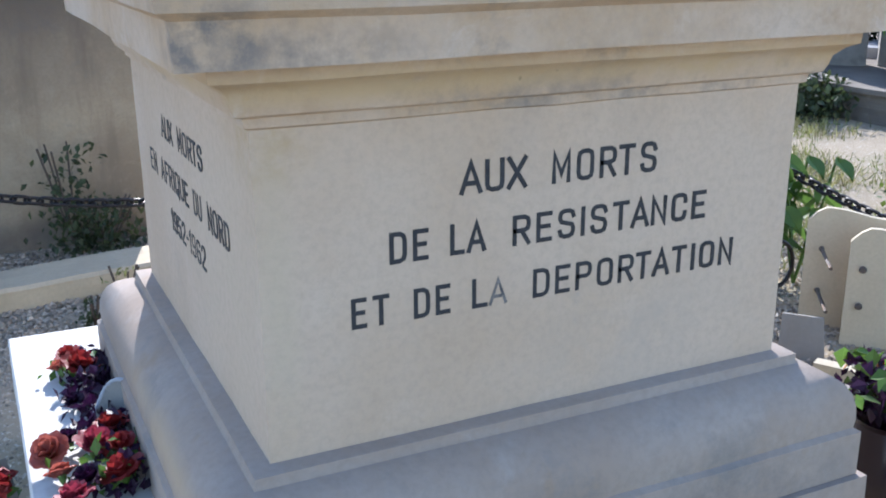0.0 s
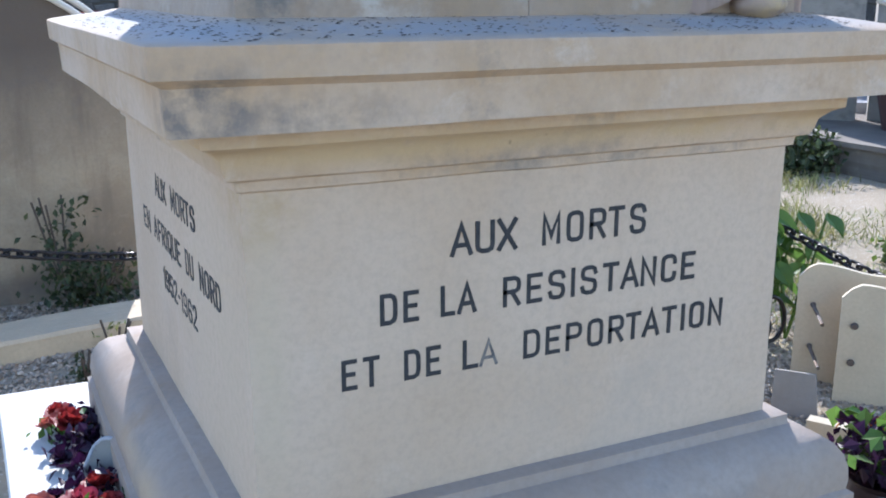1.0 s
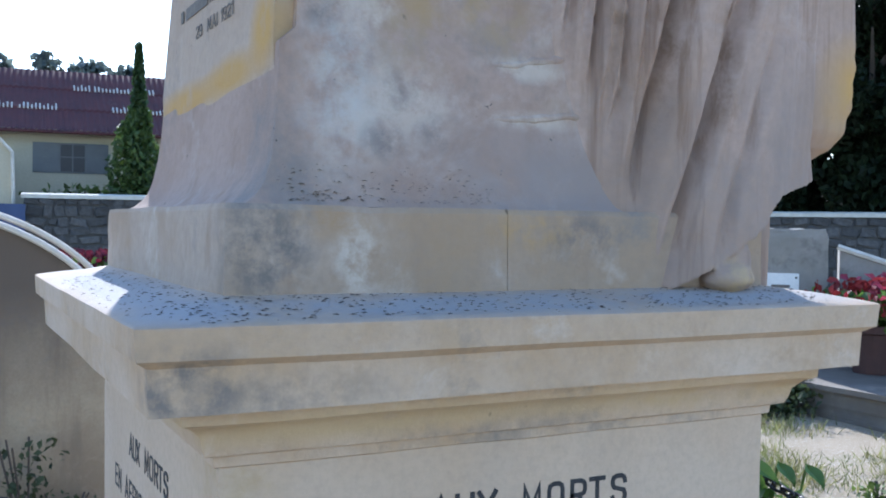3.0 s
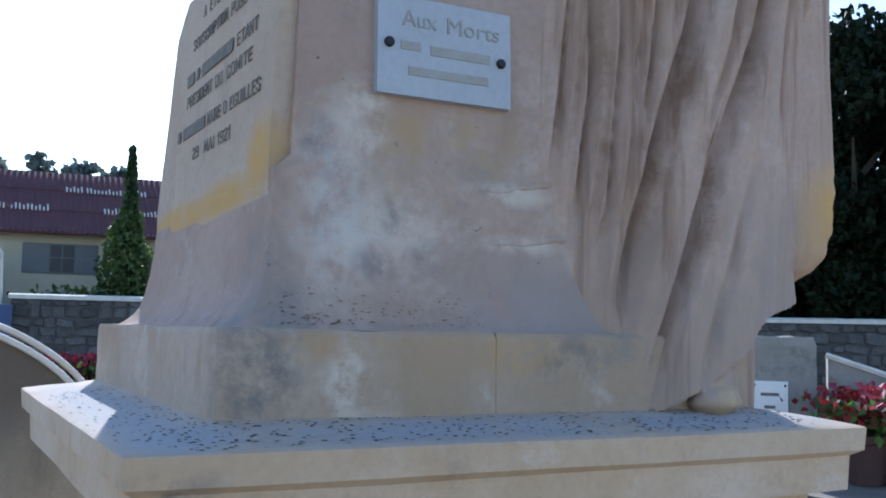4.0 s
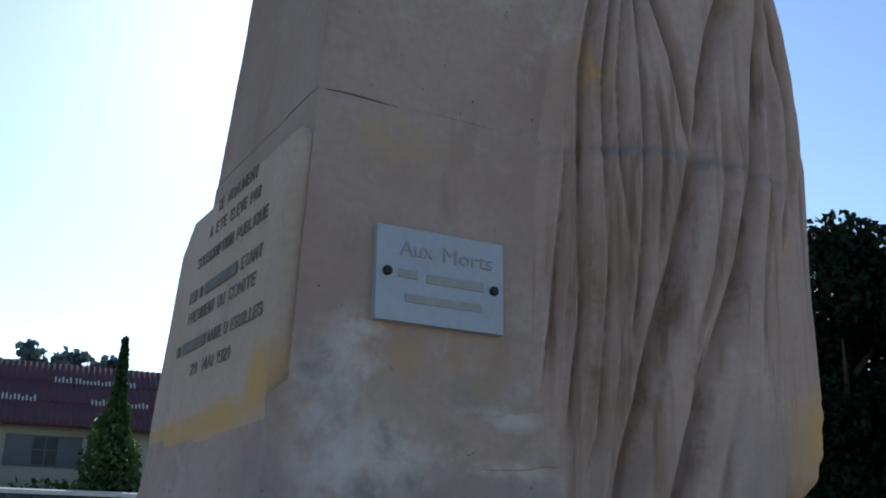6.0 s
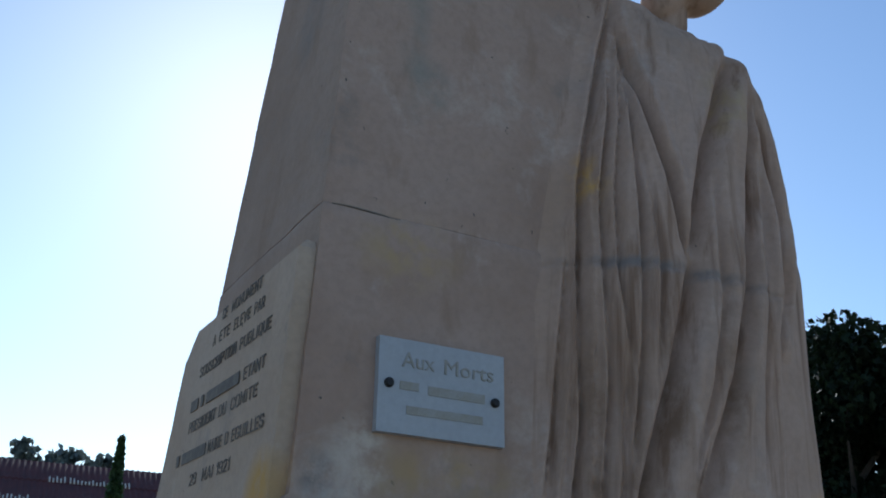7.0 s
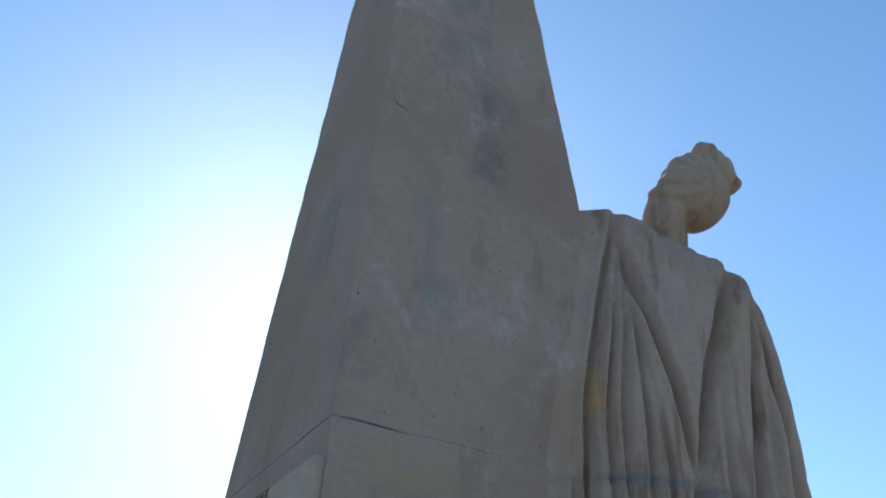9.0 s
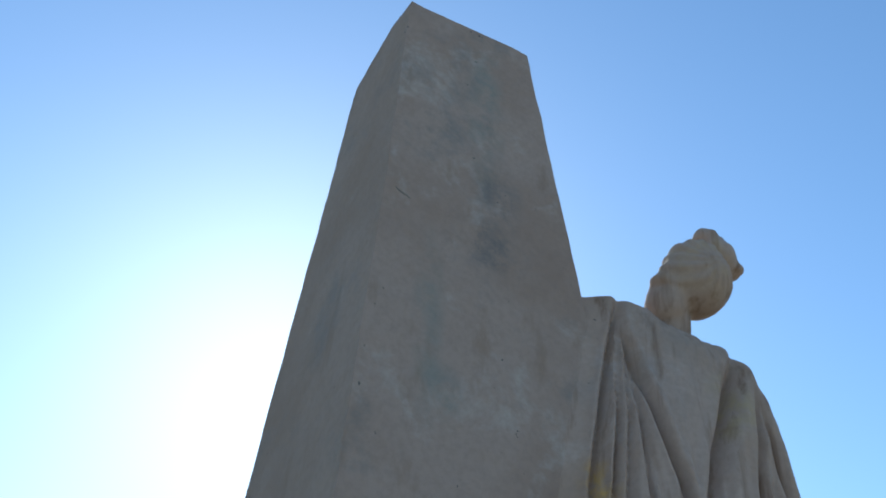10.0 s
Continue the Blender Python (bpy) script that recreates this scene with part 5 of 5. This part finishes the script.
foliage("wilted_leaves", M_PURPLE, 620, lambda i: (random.gauss(0.02, 0.03), random.uniform(-0.42, 0.35), 0.012 + abs(random.gauss(0, 0.025))), 0.032, spray, "withered dark leaves")
plate = thing("small_plate", "small rounded grey plaque leaning among the roses", "plaque", (-0.200, 0.79, ST))
bm = bmesh.new()
outl = [(-0.04, 0)] + [(0.04 * math.cos(math.pi - t), 0.10 + 0.045 * math.sin(t)) for t in [math.pi * q / 12 for q in range(13)]] + [(0.04, 0)]
fv = [bm.verts.new((x, 0, z)) for x, z in outl]
bv = [bm.verts.new((x, 0.012, z)) for x, z in outl]
bm.faces.new(fv)
bm.faces.new(bv[::-1])
for q in range(len(fv)):
    bm.faces.new((fv[q], fv[(q + 1) % len(fv)], bv[(q + 1) % len(fv)], bv[q]))
pl = part("plate", bm, M_ENAMEL, plate)
pl.matrix_basis = pose(0, 0, -0.012, -28, 16, -38) @ Matrix.Diagonal((0.85, 1, 0.92, 1))
rim = part("rim", tube([(x, 0.004, z) for x, z in outl], 0.0065, 8), M_MARBLE, plate, "pale worn rim")
rim.matrix_basis = pl.matrix_basis.copy()
low_plate = thing("grave_plaque", "small grey plaque lying against the step", "plaque", (-0.46, 0.72, 0.0), 20)
pp = part("slab", box(0.20, 0.02, 0.30, 0.004), M_ENAMEL, low_plate)
pp.matrix_basis = pose(0, 0, 0, -28, 0, 0)
posy = thing("posy", "small bunch of red flowers by the step", "flower", (-0.44, 0.80, 0.0))
foliage("petals", M_ROSE, 60, lambda i: (random.gauss(0, 0.022), random.gauss(0, 0.022), 0.22 + random.random() * 0.06), 0.04, posy)
foliage("leaves", M_PLANT, 60, lambda i: (random.gauss(0, 0.03), random.gauss(0, 0.03), random.random() * 0.26), 0.05, posy)


def board(x, y, turn, w, h, lean, label, rods=0, rod_len=0.2):
    b = thing("stone_plaque", label, "plaque", (x, y, 0), turn, group="plaques beside the memorial")
    bm = bmesh.new()
    n = 16
    outl = [(0, 0)] + [(w * i / n, h * (1 - 0.07 * (i / n) ** 2 + 0.02 * math.sin(i / n * 9) - 0.10 * (1 - min(1, i / 1.5)))) for i in range(n + 1)] + [(w, 0)]
    f = [bm.verts.new((px, 0, pz)) for px, pz in outl]
    g = [bm.verts.new((px, 0.03, pz)) for px, pz in outl]
    bm.faces.new(f)
    bm.faces.new(g[::-1])
    for i in range(len(f)):
        bm.faces.new((f[i], f[(i + 1) % len(f)], g[(i + 1) % len(f)], g[i]))
    s = part("slab", bm, M_BOARD, b)
    s.matrix_basis = pose(0, 0, 0, lean, 0, 0)
    for i in range(rods):
        z = h * (0.68 - 0.36 * i)
        part("rod", tube([(0.06, -0.002, z), (0.10, -rod_len, z - 0.01)], 0.007, 8), M_OLDIRON, b, "rusty iron rod")
        sc = part("boss", lathe([(0.011, 0), (0.008, 0.01)], 12), M_OLDIRON, b, "rusty boss")
        sc.matrix_basis = pose(0.06, -0.002, z, 90, 0, 0)
    return b


board(2.42, 1.19, -48, 0.5, 0.46, -3, "cream stone plaque with wavy top and iron rods", 2, 0.21)
front = board(2.40, 0.96, -48, 0.5, 0.44, -3, "cream stone plaque standing in front of its twin")
for z in (0.30, 0.16):
    sc = part("boss", lathe([(0.014, 0), (0.010, 0.01)], 12), M_OLDIRON, front, "rusty boss")
    sc.matrix_basis = pose(0.05, -0.002, z, 90, 0, 0)
small = thing("stone_plaque", "small grey stone plaque leaning on the gravel", "plaque", (2.12, 0.98, 0), -50, group="plaques beside the memorial")
q = part("slab", rings([(0, 0.16, 0, 0.03, 0), (0.0, 0.14, 0, 0.03, 0.16)], 0.004), M_CONC, small)
q.matrix_basis = pose(0, 0, 0, -14, 0, 0)
small2 = thing("stone_plaque", "low cream stone edging piece on the gravel", "plaque", (2.02, 0.72, 0), -60, group="plaques beside the memorial")
part("slab", rings([(0, 0.26, 0, 0.06, 0), (0, 0.26, 0.0, 0.05, 0.10)], 0.008), M_BOARD, small2)

scroll = thing("iron_stand", "black wrought-iron stand with scrolled foot", "stand", (2.50, 1.42, 0))
part("upright", tube([(0, 0, 0.0), (0, 0, 0.48)], 0.018, 8), M_IRON, scroll)
for sgn in (1, -1):
    part("scroll", tube([(sgn * (0.02 + 0.10 * math.sin(t) * (1 - t / 8)), 0, 0.14 + 0.12 * math.cos(t) * (1 - t / 8)) for t in [0.25 * i for i in range(22)]], 0.009, 7), M_IRON, scroll)


def planter(x, y, z, size, petals, label):
    p = thing("flower_pot", label, "flower pot", (x, y, z), group="flower pots on graves")
    part("pot", lathe([(0.10 * size, 0), (0.15 * size, 0.22 * size), (0.17 * size, 0.23 * size), (0.17 * size, 0.27 * size), (0.14 * size, 0.26 * size)], 18), M_POT, p)
    foliage("leaves", M_PLANT, 240, lambda i: (random.gauss(0, 0.12 * size), random.gauss(0, 0.12 * size), 0.25 * size + random.random() * 0.2 * size), 0.08 * size, p)
    tagged(foliage("petals", petals, 320, lambda i: (random.gauss(0, 0.15 * size), random.gauss(0, 0.15 * size), 0.33 * size + random.random() * 0.18 * size), 0.06 * size, p), kind="stuff")


planter(7.0, 4.55, 0.29, 1.6, M_ROSE, "potted red flowers on the grave platform")
planter(7.25, 4.25, 0.29, 1.7, M_PINK, "potted pink and red flowers on the grave platform")
planter(6.45, 6.0, 0.29, 1.2, M_ROSE, "potted red flowers beside the headstone")
for x in (0.5, 0.72, 0.92):
    planter(x, 6.5, 0.75, 1.1, M_MAROON, "potted dark red flowers on a tomb behind")
far_tomb = thing("tomb", "low grey tomb carrying flower pots", "tomb", (0.7, 6.7, 0))
part("body", box(2.0, 1.2, 0.75, 0.02), M_CONC, far_tomb)

vase = thing("vase", "dark glazed vase with purple flowers beside the step", "vase", (1.60, 0.07, 0))
part("body", lathe([(0.06, 0), (0.10, 0.06), (0.115, 0.16), (0.10, 0.24), (0.085, 0.28), (0.10, 0.30), (0.085, 0.295)], 22), M_DARKPOT, vase, smooth=True)
tagged(foliage("petals", M_PURPLE, 320, lambda i: (random.gauss(0, 0.06), random.gauss(0, 0.06), 0.30 + random.random() * 0.13), 0.045, vase), kind="stuff")
foliage("leaves", M_PLANT, 70, lambda i: (random.gauss(0, 0.06), random.gauss(0, 0.06), 0.29 + random.random() * 0.16), 0.06, vase)
foliage("yellow_petals", M_ORANGE, 14, lambda i: (random.gauss(0.03, 0.05), random.gauss(0.08, 0.03), 0.32 + random.random() * 0.1), 0.04, vase)


def debris():
    verts, faces = [], []
    rnd = random.Random(12)
    foot = sorted((r[4], r[2]) for r in stele_sections)
    for i in range(900):
        x, y = rnd.uniform(-0.1, W + 0.05), rnd.uniform(-0.14, -0.005)
        if i % 4 == 0:
            x, y = rnd.uniform(-0.14, -0.005), rnd.uniform(-0.1, 0.9)
        z = 1.399 + (min(0.146 + min(x, y), 0.14)) * 0.19 + 0.001
        r = rnd.uniform(0.0010, 0.0032)
        if i % 5 == 0:
            x, z = rnd.uniform(0.10, 0.50), 1.575 + 0.06 * rnd.random() ** 2
            low = max(f for f in foot if f[0] <= z)
            high = min(f for f in foot if f[0] > z)
            y = low[1] + (high[1] - low[1]) * (z - low[0]) / (high[0] - low[0]) - 0.001
        a = rnd.uniform(0, 6.28)
        k = len(verts)
        for q in range(5):
            s = r * rnd.uniform(0.6, 1.5)
            verts.append((x + s * 1.5 * math.cos(a + q * 1.257), y + s * math.sin(a + q * 1.257), z))
        verts.append((x, y, z + r * 0.45))
        faces += [(k + q, k + (q + 1) % 5, k + 5) for q in range(5)]
    tagged(pydata("debris", verts, faces, M_BARK), "dark crumbs of dirt and leaf litter on the cornice", "debris", kind="stuff")


debris()
